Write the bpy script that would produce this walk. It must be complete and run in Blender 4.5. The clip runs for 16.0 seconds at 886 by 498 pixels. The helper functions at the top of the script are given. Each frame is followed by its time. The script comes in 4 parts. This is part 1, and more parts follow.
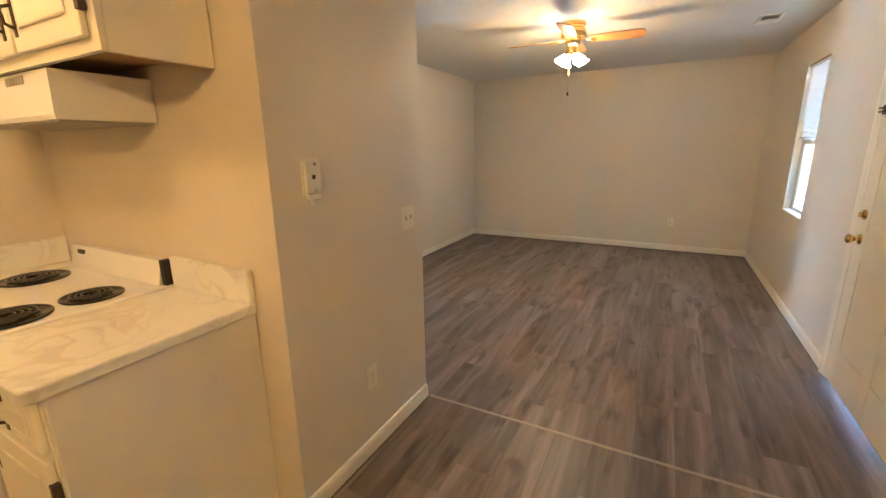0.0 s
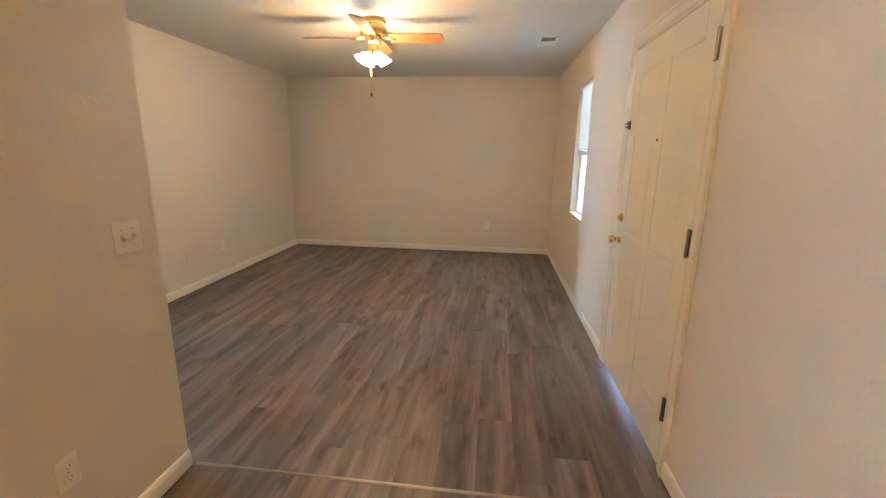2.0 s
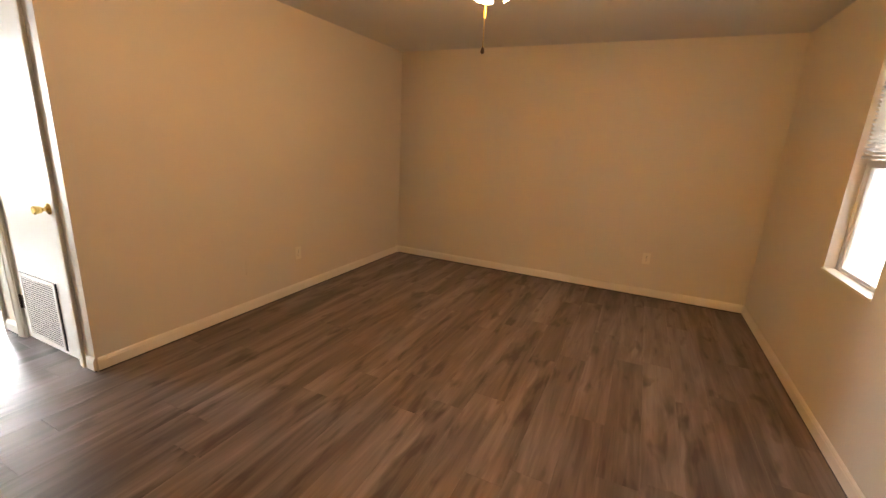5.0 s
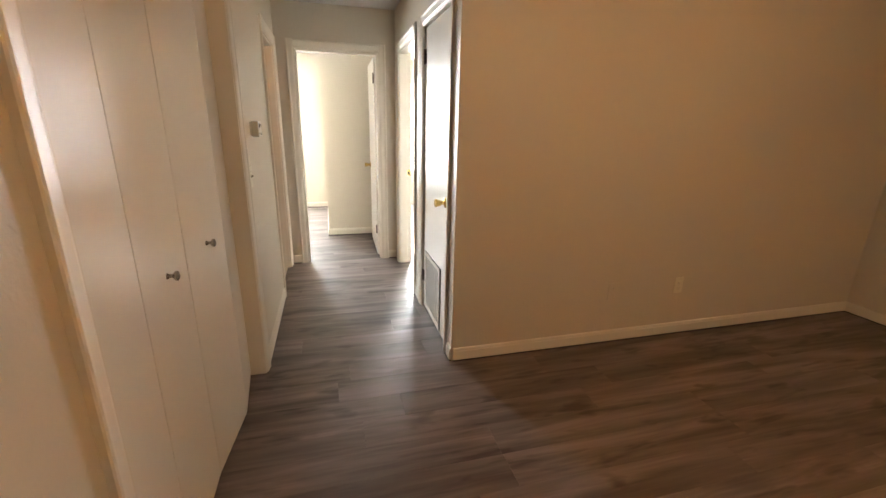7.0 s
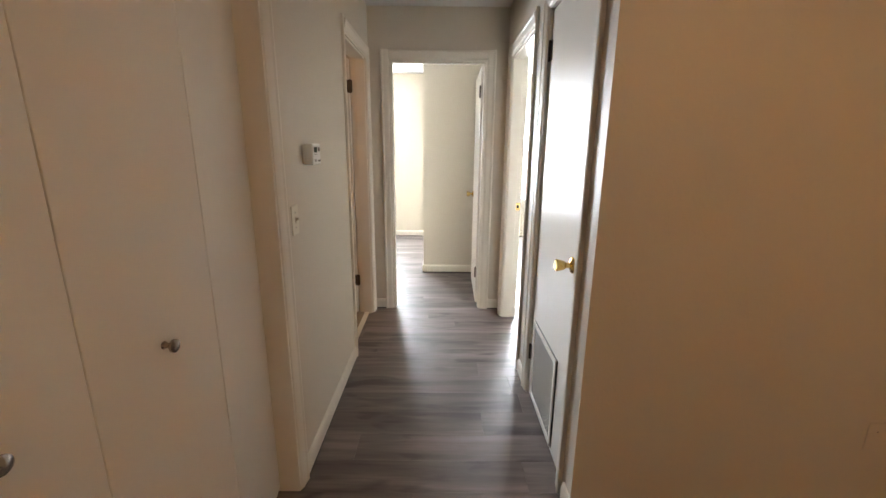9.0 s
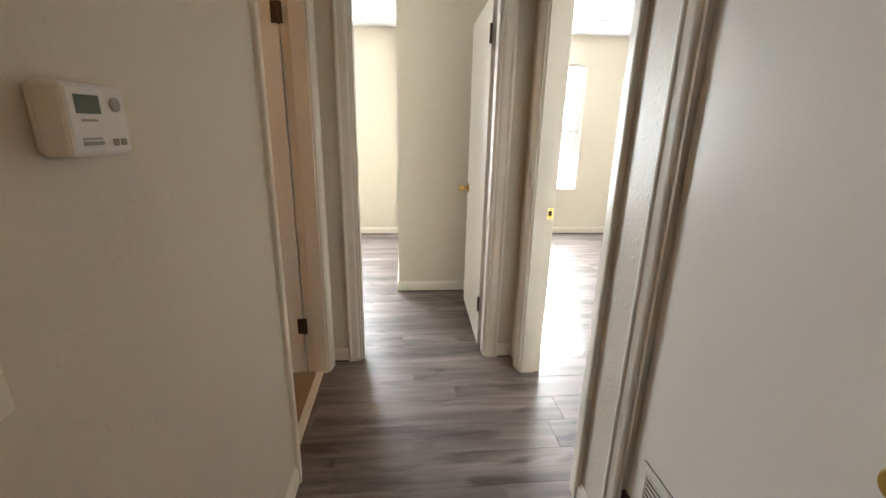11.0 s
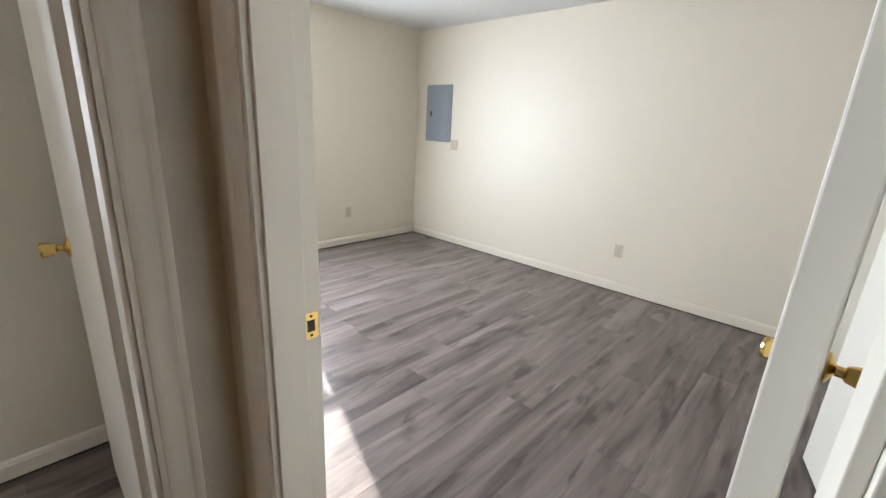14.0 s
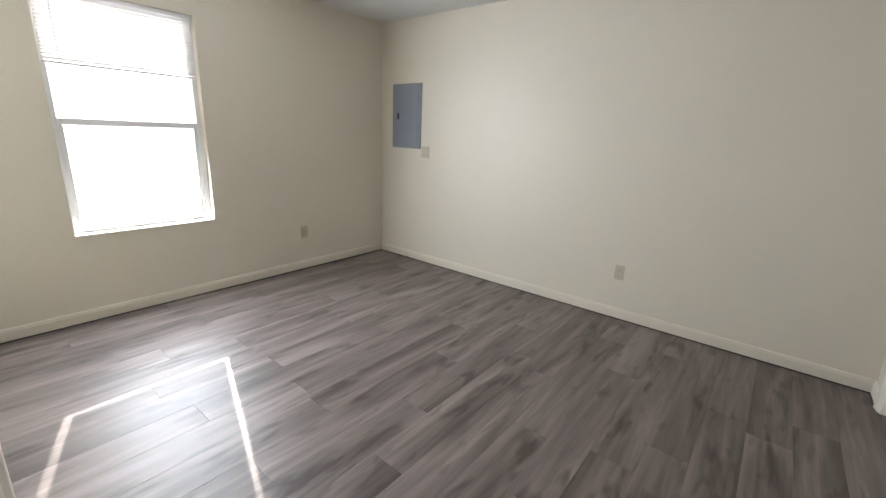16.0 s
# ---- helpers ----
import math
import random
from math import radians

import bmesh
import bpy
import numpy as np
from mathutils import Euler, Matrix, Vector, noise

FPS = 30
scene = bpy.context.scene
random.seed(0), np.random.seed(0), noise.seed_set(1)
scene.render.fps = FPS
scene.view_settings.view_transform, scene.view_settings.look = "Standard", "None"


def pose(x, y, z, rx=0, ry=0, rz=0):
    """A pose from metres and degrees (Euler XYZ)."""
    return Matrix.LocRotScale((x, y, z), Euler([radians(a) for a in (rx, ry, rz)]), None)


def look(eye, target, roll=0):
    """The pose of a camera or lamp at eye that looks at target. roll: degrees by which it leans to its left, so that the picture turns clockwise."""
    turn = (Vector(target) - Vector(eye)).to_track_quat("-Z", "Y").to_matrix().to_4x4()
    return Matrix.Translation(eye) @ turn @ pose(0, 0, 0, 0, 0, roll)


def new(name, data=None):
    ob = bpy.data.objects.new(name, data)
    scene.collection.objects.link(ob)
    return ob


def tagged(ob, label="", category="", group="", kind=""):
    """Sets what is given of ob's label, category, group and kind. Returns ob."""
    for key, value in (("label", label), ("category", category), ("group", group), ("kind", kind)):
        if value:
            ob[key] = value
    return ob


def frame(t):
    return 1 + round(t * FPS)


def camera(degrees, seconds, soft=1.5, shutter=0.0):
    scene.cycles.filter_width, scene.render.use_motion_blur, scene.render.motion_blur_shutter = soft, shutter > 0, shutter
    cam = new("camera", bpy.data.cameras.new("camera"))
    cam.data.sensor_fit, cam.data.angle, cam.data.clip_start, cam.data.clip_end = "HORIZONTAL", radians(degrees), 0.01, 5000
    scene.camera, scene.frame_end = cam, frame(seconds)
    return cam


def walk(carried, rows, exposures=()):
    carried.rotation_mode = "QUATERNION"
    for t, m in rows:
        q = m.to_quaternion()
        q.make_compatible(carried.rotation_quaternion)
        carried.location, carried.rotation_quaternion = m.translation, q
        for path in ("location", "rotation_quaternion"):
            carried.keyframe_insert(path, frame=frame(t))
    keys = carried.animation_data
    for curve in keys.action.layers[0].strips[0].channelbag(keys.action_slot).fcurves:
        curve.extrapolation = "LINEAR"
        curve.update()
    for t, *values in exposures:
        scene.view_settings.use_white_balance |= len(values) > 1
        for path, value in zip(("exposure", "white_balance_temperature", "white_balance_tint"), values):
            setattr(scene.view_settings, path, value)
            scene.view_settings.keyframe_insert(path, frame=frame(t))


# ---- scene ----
cam = camera(93.6, 16.0)
PATH = [
    (0, (-0.003, 0.509, 1.442), (-0.914, 2.224, 0.966), -0.9),
    (0.5, (0.043, 0.541, 1.443), (-0.631, 2.363, 0.969), -1.0),
    (1, (0.076, 0.603, 1.437), (-0.401, 2.488, 0.97), -0.7),
    (1.5, (0.133, 0.732, 1.44), (-0.203, 2.649, 0.978), -0.0),
    (2, (0.195, 0.912, 1.42), (-0.035, 2.847, 0.969), 0.9),
    (2.5, (0.179, 1.186, 1.429), (0.006, 3.126, 0.974), 1.5),
    (3, (0.106, 1.418, 1.449), (-0.077, 3.355, 0.985), 0.8),
    (3.2, (0.106, 1.535, 1.42), (-0.109, 3.47, 0.96), 1.2),
    (5.3, (-0.082, 2.461, 1.441), (-1.108, 4.097, 0.919), 3.0),
    (5.5, (-0.122, 2.534, 1.437), (-1.303, 4.053, 0.888), 2.9),
    (6, (-0.26, 2.63, 1.423), (-1.744, 3.844, 0.857), 2.3),
    (6.5, (-0.45, 2.715, 1.424), (-2.158, 3.579, 0.845), 1.6),
    (7, (-0.604, 2.818, 1.421), (-2.451, 3.326, 0.845), 1.3),
    (7.5, (-0.745, 2.934, 1.428), (-2.651, 3.157, 0.865), 1.2),
    (8, (-0.952, 2.973, 1.429), (-2.878, 2.993, 0.891), 1.2),
    (8.5, (-1.201, 2.979, 1.435), (-3.138, 2.978, 0.938), 0.8),
    (8.7, (-1.308, 2.981, 1.427), (-3.248, 2.983, 0.94), 0.6),
    (10.8, (-2.548, 2.888, 1.369), (-4.467, 2.996, 0.815), 1.1),
    (11, (-2.697, 2.833, 1.373), (-4.605, 3.015, 0.803), 1.2),
    (11.5, (-2.981, 2.835, 1.364), (-4.876, 3.129, 0.796), 1.4),
    (12, (-3.249, 2.876, 1.353), (-5.118, 3.313, 0.791), 2.3),
    (12.5, (-3.524, 2.898, 1.348), (-5.317, 3.566, 0.768), 3.4),
    (13, (-3.765, 2.928, 1.346), (-5.415, 3.894, 0.761), 2.9),
    (13.5, (-3.952, 3.062, 1.34), (-5.432, 4.285, 0.781), 2.7),
    (14, (-4.036, 3.184, 1.359), (-5.333, 4.599, 0.799), 3.1),
    (14.5, (-4.188, 3.309, 1.363), (-5.281, 4.885, 0.799), 3.3),
    (15, (-4.307, 3.388, 1.368), (-5.267, 5.049, 0.804), 3.2),
    (15.5, (-4.388, 3.502, 1.365), (-5.366, 5.157, 0.815), 3.2),
    (16, (-4.47, 3.629, 1.366), (-5.669, 5.137, 0.828), 2.5),
]
walk(cam, [(t, look(eye, target, roll)) for t, eye, target, roll in PATH],
     exposures=[(0.0, 3.4, 4750, -2), (3.2, 3.4, 4800, -1), (5.3, 2.8, 7300, 15), (6.0, 2.6, 7300, 15), (7.5, 2.2, 7100, 15), (8.7, 2.05, 6600, 14),
                (10.8, 1.75, 6900, 14), (12.0, 1.42, 6700, 15), (13.0, 1.05, 6400, 16), (14.0, 0.98, 6400, 14), (14.5, 0.82, 6300, 13), (15.5, 0.55, 6200, 13), (16.0, 0.33, 6600, 14)])

# ---- world, sun and lamps ----
SUN_WAY = Vector((1.14, -0.385, -0.62)).normalized()
world = bpy.data.worlds.new("sky")
scene.world = world
world.use_nodes = True
sky = world.node_tree.nodes.new("ShaderNodeTexSky")
sky.sky_type = "NISHITA"
sky.sun_disc = False
sky.sun_elevation = math.asin(-SUN_WAY.z)
sky.sun_rotation = math.atan2(-SUN_WAY.x, -SUN_WAY.y)
world.node_tree.links.new(sky.outputs[0], world.node_tree.nodes["Background"].inputs[0])
world.node_tree.nodes["Background"].inputs[1].default_value = 0.12
sun = new("sun", bpy.data.lights.new("sun", "SUN"))
sun.data.energy, sun.data.angle, sun.data.color = 5.0, radians(0.5), (1.0, 0.94, 0.85)
sun.matrix_world = look((-20, 8, 12), Vector((-20, 8, 12)) + SUN_WAY)


def lamp(name, kind, at, watts, colour, size=0.05, size_y=None, aim=None):
    ob = new(name, bpy.data.lights.new(name, kind))
    ob.data.energy, ob.data.color = watts, colour
    if kind == "AREA":
        ob.data.shape, ob.data.size, ob.data.size_y = "RECTANGLE", size, size_y or size
    else:
        ob.data.shadow_soft_size = size
    ob.matrix_world = look(at, aim) if aim else Matrix.Translation(at)
    return ob


WARM = (1.0, 0.40, 0.05)
lamp("fan_bulbs", "POINT", (-0.80, 4.40, 2.05), 3.9, WARM, 0.05)
lamp("kitchen_bulb", "POINT", (-1.75, 0.50, 2.29), 2.6, WARM, 0.09)
lamp("dining_bulb", "POINT", (-0.15, -1.05, 2.29), 9.5, (1.0, 0.47, 0.10), 0.09)
lamp("bath_bulb", "POINT", (-3.95, 1.0, 2.29), 3.0, WARM, 0.09)
DAY = (0.80, 0.91, 1.0)
lamp("skylight_bedroom", "AREA", (-7.985, 4.62, 1.35), 62, DAY, 0.86, 1.46, (-5, 4.62, 1.1))
lamp("skylight_back_bedroom", "AREA", (-7.985, 1.73, 1.35), 55, DAY, 0.82, 1.46, (-5, 1.73, 1.1))
lamp("skylight_living", "AREA", (1.03, 5.15, 1.45), 0.22, (0.52, 0.73, 1.0), 0.56, 1.2, (-2, 5.15, 1.2))
lamp("daylight_under_entry_door", "AREA", (1.16, 3.42, 0.045), 1.6, (0.42, 0.60, 1.0), 0.36, 0.07, (0.6, 3.42, 0.0))


# ---- materials ----
def material(name):
    m = bpy.data.materials.new(name)
    m.use_nodes = True
    return m, m.node_tree.nodes, m.node_tree.links, m.node_tree.nodes["Principled BSDF"]


def painted(name, colour, rough=0.5, grain=60.0, relief=0.1, spread=0.04, metal=0.0, stain=1.2, distance=0.002):
    """A surface with fine grain, broad uneven tone and a small relief."""
    m, n, l, b = material(name)
    co = n.new("ShaderNodeTexCoord")
    big, fine = n.new("ShaderNodeTexNoise"), n.new("ShaderNodeTexNoise")
    big.inputs["Scale"].default_value, big.inputs["Detail"].default_value = stain, 4
    fine.inputs["Scale"].default_value, fine.inputs["Detail"].default_value = grain, 3
    l.new(co.outputs["Object"], big.inputs["Vector"])
    l.new(co.outputs["Object"], fine.inputs["Vector"])
    ramp = n.new("ShaderNodeMixRGB")
    ramp.inputs[1].default_value = (*[c * (1 - spread) for c in colour], 1)
    ramp.inputs[2].default_value = (*[min(1, c * (1 + spread)) for c in colour], 1)
    l.new(big.outputs["Fac"], ramp.inputs[0])
    l.new(ramp.outputs[0], b.inputs["Base Color"])
    rr = n.new("ShaderNodeMapRange")
    rr.inputs["To Min"].default_value, rr.inputs["To Max"].default_value = rough - 0.06, rough + 0.08
    l.new(big.outputs["Fac"], rr.inputs["Value"])
    l.new(rr.outputs[0], b.inputs["Roughness"])
    b.inputs["Metallic"].default_value = metal
    bump = n.new("ShaderNodeBump")
    bump.inputs["Strength"].default_value, bump.inputs["Distance"].default_value = relief, distance
    l.new(fine.outputs["Fac"], bump.inputs["Height"])
    l.new(bump.outputs[0], b.inputs["Normal"])
    return m


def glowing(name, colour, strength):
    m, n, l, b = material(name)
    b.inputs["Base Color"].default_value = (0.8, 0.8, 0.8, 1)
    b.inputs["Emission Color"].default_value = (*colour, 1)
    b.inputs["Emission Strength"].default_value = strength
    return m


def plank_material():
    m, n, l, b = material("vinyl_plank")
    co, info = n.new("ShaderNodeTexCoord"), n.new("ShaderNodeObjectInfo")
    geo = n.new("ShaderNodeNewGeometry")
    both = n.new("ShaderNodeMath")
    both.operation = "ADD"
    l.new(info.outputs["Random"], both.inputs[0])
    l.new(geo.outputs["Random Per Island"], both.inputs[1])
    shift = n.new("ShaderNodeVectorMath")
    shift.operation = "MULTIPLY_ADD"
    l.new(both.outputs[0], shift.inputs[0])
    shift.inputs[1].default_value = (17.0, 31.0, 11.0)
    l.new(co.outputs["Object"], shift.inputs[2])

    def streak(sx, sy, detail, rough=0.6, warp=0.0):
        mp = n.new("ShaderNodeMapping")
        mp.inputs["Scale"].default_value = (sx, sy, 1)
        l.new(shift.outputs[0], mp.inputs[0])
        t = n.new("ShaderNodeTexNoise")
        t.inputs["Scale"].default_value, t.inputs["Detail"].default_value = 1.0, detail
        t.inputs["Roughness"].default_value, t.inputs["Distortion"].default_value = rough, warp
        l.new(mp.outputs[0], t.inputs["Vector"])
        return t
    broad, mid, fine = streak(8, 0.8, 3, 0.55, 0.7), streak(21, 1.3, 4, 0.62, 1.0), streak(120, 4, 3)
    add = n.new("ShaderNodeMath")
    add.operation = "MULTIPLY_ADD"
    l.new(mid.outputs["Fac"], add.inputs[0])
    add.inputs[1].default_value = 0.50
    l.new(broad.outputs["Fac"], add.inputs[2])
    add2 = n.new("ShaderNodeMath")
    add2.operation = "MULTIPLY_ADD"
    l.new(fine.outputs["Fac"], add2.inputs[0])
    add2.inputs[1].default_value = 0.12
    l.new(add.outputs[0], add2.inputs[2])
    tone = n.new("ShaderNodeMath")
    tone.operation = "MULTIPLY_ADD"
    l.new(info.outputs["Random"], tone.inputs[0])
    tone.inputs[1].default_value = 0.12
    l.new(add2.outputs[0], tone.inputs[2])
    patch = streak(13, 3.2, 2, 0.5, 0.4)
    dark = n.new("ShaderNodeMapRange")
    dark.inputs["From Min"].default_value, dark.inputs["From Max"].default_value = 0.58, 0.78
    dark.inputs["To Min"].default_value, dark.inputs["To Max"].default_value = 0.0, 0.36
    l.new(patch.outputs["Fac"], dark.inputs["Value"])
    less = n.new("ShaderNodeMath")
    less.operation = "SUBTRACT"
    l.new(tone.outputs[0], less.inputs[0])
    l.new(dark.outputs[0], less.inputs[1])
    span = n.new("ShaderNodeMapRange")
    span.inputs["From Min"].default_value, span.inputs["From Max"].default_value = 0.55, 1.17
    l.new(less.outputs[0], span.inputs["Value"])
    ramp = n.new("ShaderNodeValToRGB")
    ramp.color_ramp.interpolation = "B_SPLINE"
    e = ramp.color_ramp.elements
    e[0].position, e[0].color = 0.10, (0.066, 0.050, 0.044, 1)
    e[1].position, e[1].color = 0.95, (0.300, 0.250, 0.234, 1)
    mid_e = e.new(0.42)
    mid_e.color = (0.142, 0.113, 0.103, 1)
    mid_f = e.new(0.68)
    mid_f.color = (0.202, 0.165, 0.153, 1)
    l.new(span.outputs[0], ramp.inputs[0])
    l.new(ramp.outputs[0], b.inputs["Base Color"])
    rr = n.new("ShaderNodeMapRange")
    rr.inputs["To Min"].default_value, rr.inputs["To Max"].default_value = 0.35, 0.50
    l.new(mid.outputs["Fac"], rr.inputs["Value"])
    l.new(rr.outputs[0], b.inputs["Roughness"])
    bump = n.new("ShaderNodeBump")
    bump.inputs["Strength"].default_value, bump.inputs["Distance"].default_value = 0.25, 0.0008
    l.new(fine.outputs["Fac"], bump.inputs["Height"])
    l.new(bump.outputs[0], b.inputs["Normal"])
    return m


def marble_material():
    m, n, l, b = material("marbled_laminate")
    co, t, warp = n.new("ShaderNodeTexCoord"), n.new("ShaderNodeTexNoise"), n.new("ShaderNodeTexNoise")
    warp.inputs["Scale"].default_value, warp.inputs["Detail"].default_value = 3.0, 5
    t.inputs["Scale"].default_value, t.inputs["Detail"].default_value, t.inputs["Distortion"].default_value = 4.0, 6, 1.6
    l.new(co.outputs["Object"], t.inputs["Vector"])
    l.new(co.outputs["Object"], warp.inputs["Vector"])
    off = n.new("ShaderNodeMath")
    off.operation = "SUBTRACT"
    l.new(t.outputs["Fac"], off.inputs[0])
    off.inputs[1].default_value = 0.5
    ab = n.new("ShaderNodeMath")
    ab.operation = "ABSOLUTE"
    l.new(off.outputs[0], ab.inputs[0])
    fade = n.new("ShaderNodeMath")
    fade.operation = "MULTIPLY_ADD"
    l.new(warp.outputs["Fac"], fade.inputs[0])
    fade.inputs[1].default_value = 0.16
    l.new(ab.outputs[0], fade.inputs[2])
    ramp = n.new("ShaderNodeValToRGB")
    e = ramp.color_ramp.elements
    e[0].position, e[0].color = 0.050, (0.62, 0.60, 0.57, 1)
    e[1].position, e[1].color = 0.125, (0.80, 0.79, 0.76, 1)
    l.new(fade.outputs[0], ramp.inputs[0])
    l.new(ramp.outputs[0], b.inputs["Base Color"])
    b.inputs["Roughness"].default_value = 0.28
    return m


def sheer(name, colour, through_part):
    m, n, l, b = material(name)
    b.inputs["Base Color"].default_value = (*colour, 1)
    b.inputs["Roughness"].default_value = 0.6
    clear, mix = n.new("ShaderNodeBsdfTransparent"), n.new("ShaderNodeMixShader")
    mix.inputs[0].default_value = through_part
    l.new(b.outputs[0], mix.inputs[1])
    l.new(clear.outputs[0], mix.inputs[2])
    l.new(mix.outputs[0], n["Material Output"].inputs[0])
    return m


def glass_material():
    m, n, l, b = material("window_glass")
    b.inputs["Transmission Weight"].default_value = 1.0
    b.inputs["Roughness"].default_value = 0.0
    b.inputs["IOR"].default_value = 1.45
    return m


WALL = painted("wall_paint", (0.660, 0.603, 0.505), 0.45, 80, 0.28, 0.025, distance=0.003)
# sparse splatter of the orange-peel texture over the fine grain
wn, wl = WALL.node_tree.nodes, WALL.node_tree.links
blobs, rise, relief_2 = wn.new("ShaderNodeTexNoise"), wn.new("ShaderNodeMapRange"), wn.new("ShaderNodeBump")
blobs.inputs["Scale"].default_value, blobs.inputs["Detail"].default_value = 38.0, 1.5
wl.new(wn["Texture Coordinate"].outputs["Object"], blobs.inputs["Vector"])
rise.interpolation_type = "SMOOTHSTEP"
rise.inputs["From Min"].default_value, rise.inputs["From Max"].default_value = 0.62, 0.78
wl.new(blobs.outputs["Fac"], rise.inputs["Value"])
relief_2.inputs["Strength"].default_value, relief_2.inputs["Distance"].default_value = 0.32, 0.002
wl.new(rise.outputs[0], relief_2.inputs["Height"])
wl.new(wn["Bump"].outputs[0], relief_2.inputs["Normal"])
wl.new(relief_2.outputs[0], wn["Principled BSDF"].inputs["Normal"])
CEILING = painted("ceiling_paint", (0.63, 0.625, 0.615), 0.85, 70, 0.6, 0.03, distance=0.004)
TRIM = painted("trim_enamel", (0.78, 0.735, 0.645), 0.34, 30, 0.06, 0.03)
DOOR = painted("door_enamel", (0.80, 0.77, 0.70), 0.29, 22, 0.10, 0.03)
ENTRY = painted("entry_door_enamel", (0.80, 0.755, 0.64), 0.32, 40, 0.05, 0.02)
BRASS = painted("polished_brass", (0.80, 0.56, 0.20), 0.16, 40, 0.02, 0.05, 1.0)
NICKEL = painted("satin_nickel", (0.44, 0.40, 0.35), 0.22, 40, 0.02, 0.05, 1.0)
BRONZE = painted("dark_bronze", (0.085, 0.060, 0.045), 0.42, 60, 0.05, 0.1, 0.7)
PLANK = plank_material()
MARBLE = marble_material()
PLASTIC = painted("ivory_plastic", (0.50, 0.44, 0.335), 0.38, 60, 0.02, 0.02)
CREAM = painted("cream_plastic", (0.76, 0.72, 0.60), 0.36, 60, 0.02, 0.02)
WHITE_PLASTIC = painted("white_plastic", (0.78, 0.77, 0.73), 0.38, 60, 0.02, 0.02)
STEEL_GREY = painted("grey_enamelled_steel", (0.215, 0.235, 0.27), 0.45, 60, 0.05, 0.04)
DARK = painted("dark_slot", (0.018, 0.016, 0.015), 0.6, 60, 0.02, 0.1)
CABINET = painted("cabinet_paint", (0.80, 0.76, 0.67), 0.38, 30, 0.08, 0.03)
APPLIANCE = painted("white_enamel", (0.80, 0.80, 0.80), 0.22, 20, 0.02, 0.02)
CHROME = painted("chrome", (0.75, 0.75, 0.76), 0.12, 30, 0.02, 0.05, 1.0)
COIL = painted("burner_black", (0.02, 0.02, 0.02), 0.14, 60, 0.05, 0.2)
OAK = painted("fan_blade_oak", (0.42, 0.22, 0.08), 0.35, 30, 0.08, 0.18, stain=9)
BARE_WOOD = painted("bare_particle_board", (0.45, 0.27, 0.12), 0.7, 90, 0.2, 0.12)
SLAT = sheer("blind_slat", (0.85, 0.85, 0.84), 0.12)
# Translucent sheet added over lower sashes; whitens them and softens the sun.
DIFFUSER = sheer("sash_diffuser", (0.85, 0.87, 0.88), 0.06)
diffuser_nodes, diffuser_links = DIFFUSER.node_tree.nodes, DIFFUSER.node_tree.links
soft_glow = diffuser_nodes.new("ShaderNodeBsdfTranslucent")
soft_glow.inputs[0].default_value = (0.88, 0.90, 0.92, 1)
diffuser_links.new(soft_glow.outputs[0], diffuser_nodes["Mix Shader"].inputs[1])
GLASS = glass_material()
SHADE = glowing("lit_frosted_glass", (1.0, 0.78, 0.50), 5.0)
LIT_DOME = glowing("lit_dome_glass", (1.0, 0.86, 0.66), 1.3)
VINYL = painted("white_vinyl_frame", (0.80, 0.80, 0.80), 0.35, 40, 0.03, 0.02)
STRIP = painted("satin_metal_strip", (0.42, 0.37, 0.31), 0.34, 90, 0.05, 0.06, 1.0)
GROUND = painted("dry_grass", (0.16, 0.15, 0.08), 0.9, 6, 0.4, 0.2, stain=0.3)
LCD = painted("lcd_glass", (0.10, 0.13, 0.11), 0.2, 40, 0.02, 0.05)
LEVER_GREY = painted("print_grey", (0.30, 0.28, 0.25), 0.5, 40, 0.02, 0.05)
BATH_FLOOR = painted("bath_vinyl", (0.30, 0.22, 0.14), 0.45, 50, 0.05, 0.1)


# ---- mesh helpers ----
def box(bm, x0, x1, y0, y1, z0, z1, bevel=0.0):
    made = bmesh.ops.create_cube(bm, size=1.0, matrix=Matrix.LocRotScale(
        ((x0 + x1) / 2, (y0 + y1) / 2, (z0 + z1) / 2), None, (abs(x1 - x0), abs(y1 - y0), abs(z1 - z0))))
    if bevel:
        edges = list({e for v in made["verts"] for e in v.link_edges})
        bmesh.ops.bevel(bm, geom=edges, offset=bevel, segments=2, affect="EDGES", profile=0.5)


def lathe(bm, profile, m=Matrix(), steps=28):
    """Turns rows of (radius, height) round the z axis."""
    rings = []
    for r, h in profile:
        if r < 1e-5:
            rings.append([bm.verts.new(m @ Vector((0, 0, h)))])
        else:
            rings.append([bm.verts.new(m @ Vector((r * math.cos(2 * math.pi * i / steps), r * math.sin(2 * math.pi * i / steps), h)))
                          for i in range(steps)])
    for a, b in zip(rings, rings[1:]):
        for i in range(steps):
            j = (i + 1) % steps
            if len(a) == 1 and len(b) > 1:
                bm.faces.new((a[0], b[i], b[j]))
            elif len(b) == 1 and len(a) > 1:
                bm.faces.new((a[i], a[j], b[0]))
            elif len(a) > 1:
                bm.faces.new((a[i], a[j], b[j], b[i]))
    bmesh.ops.recalc_face_normals(bm, faces=bm.faces[:])


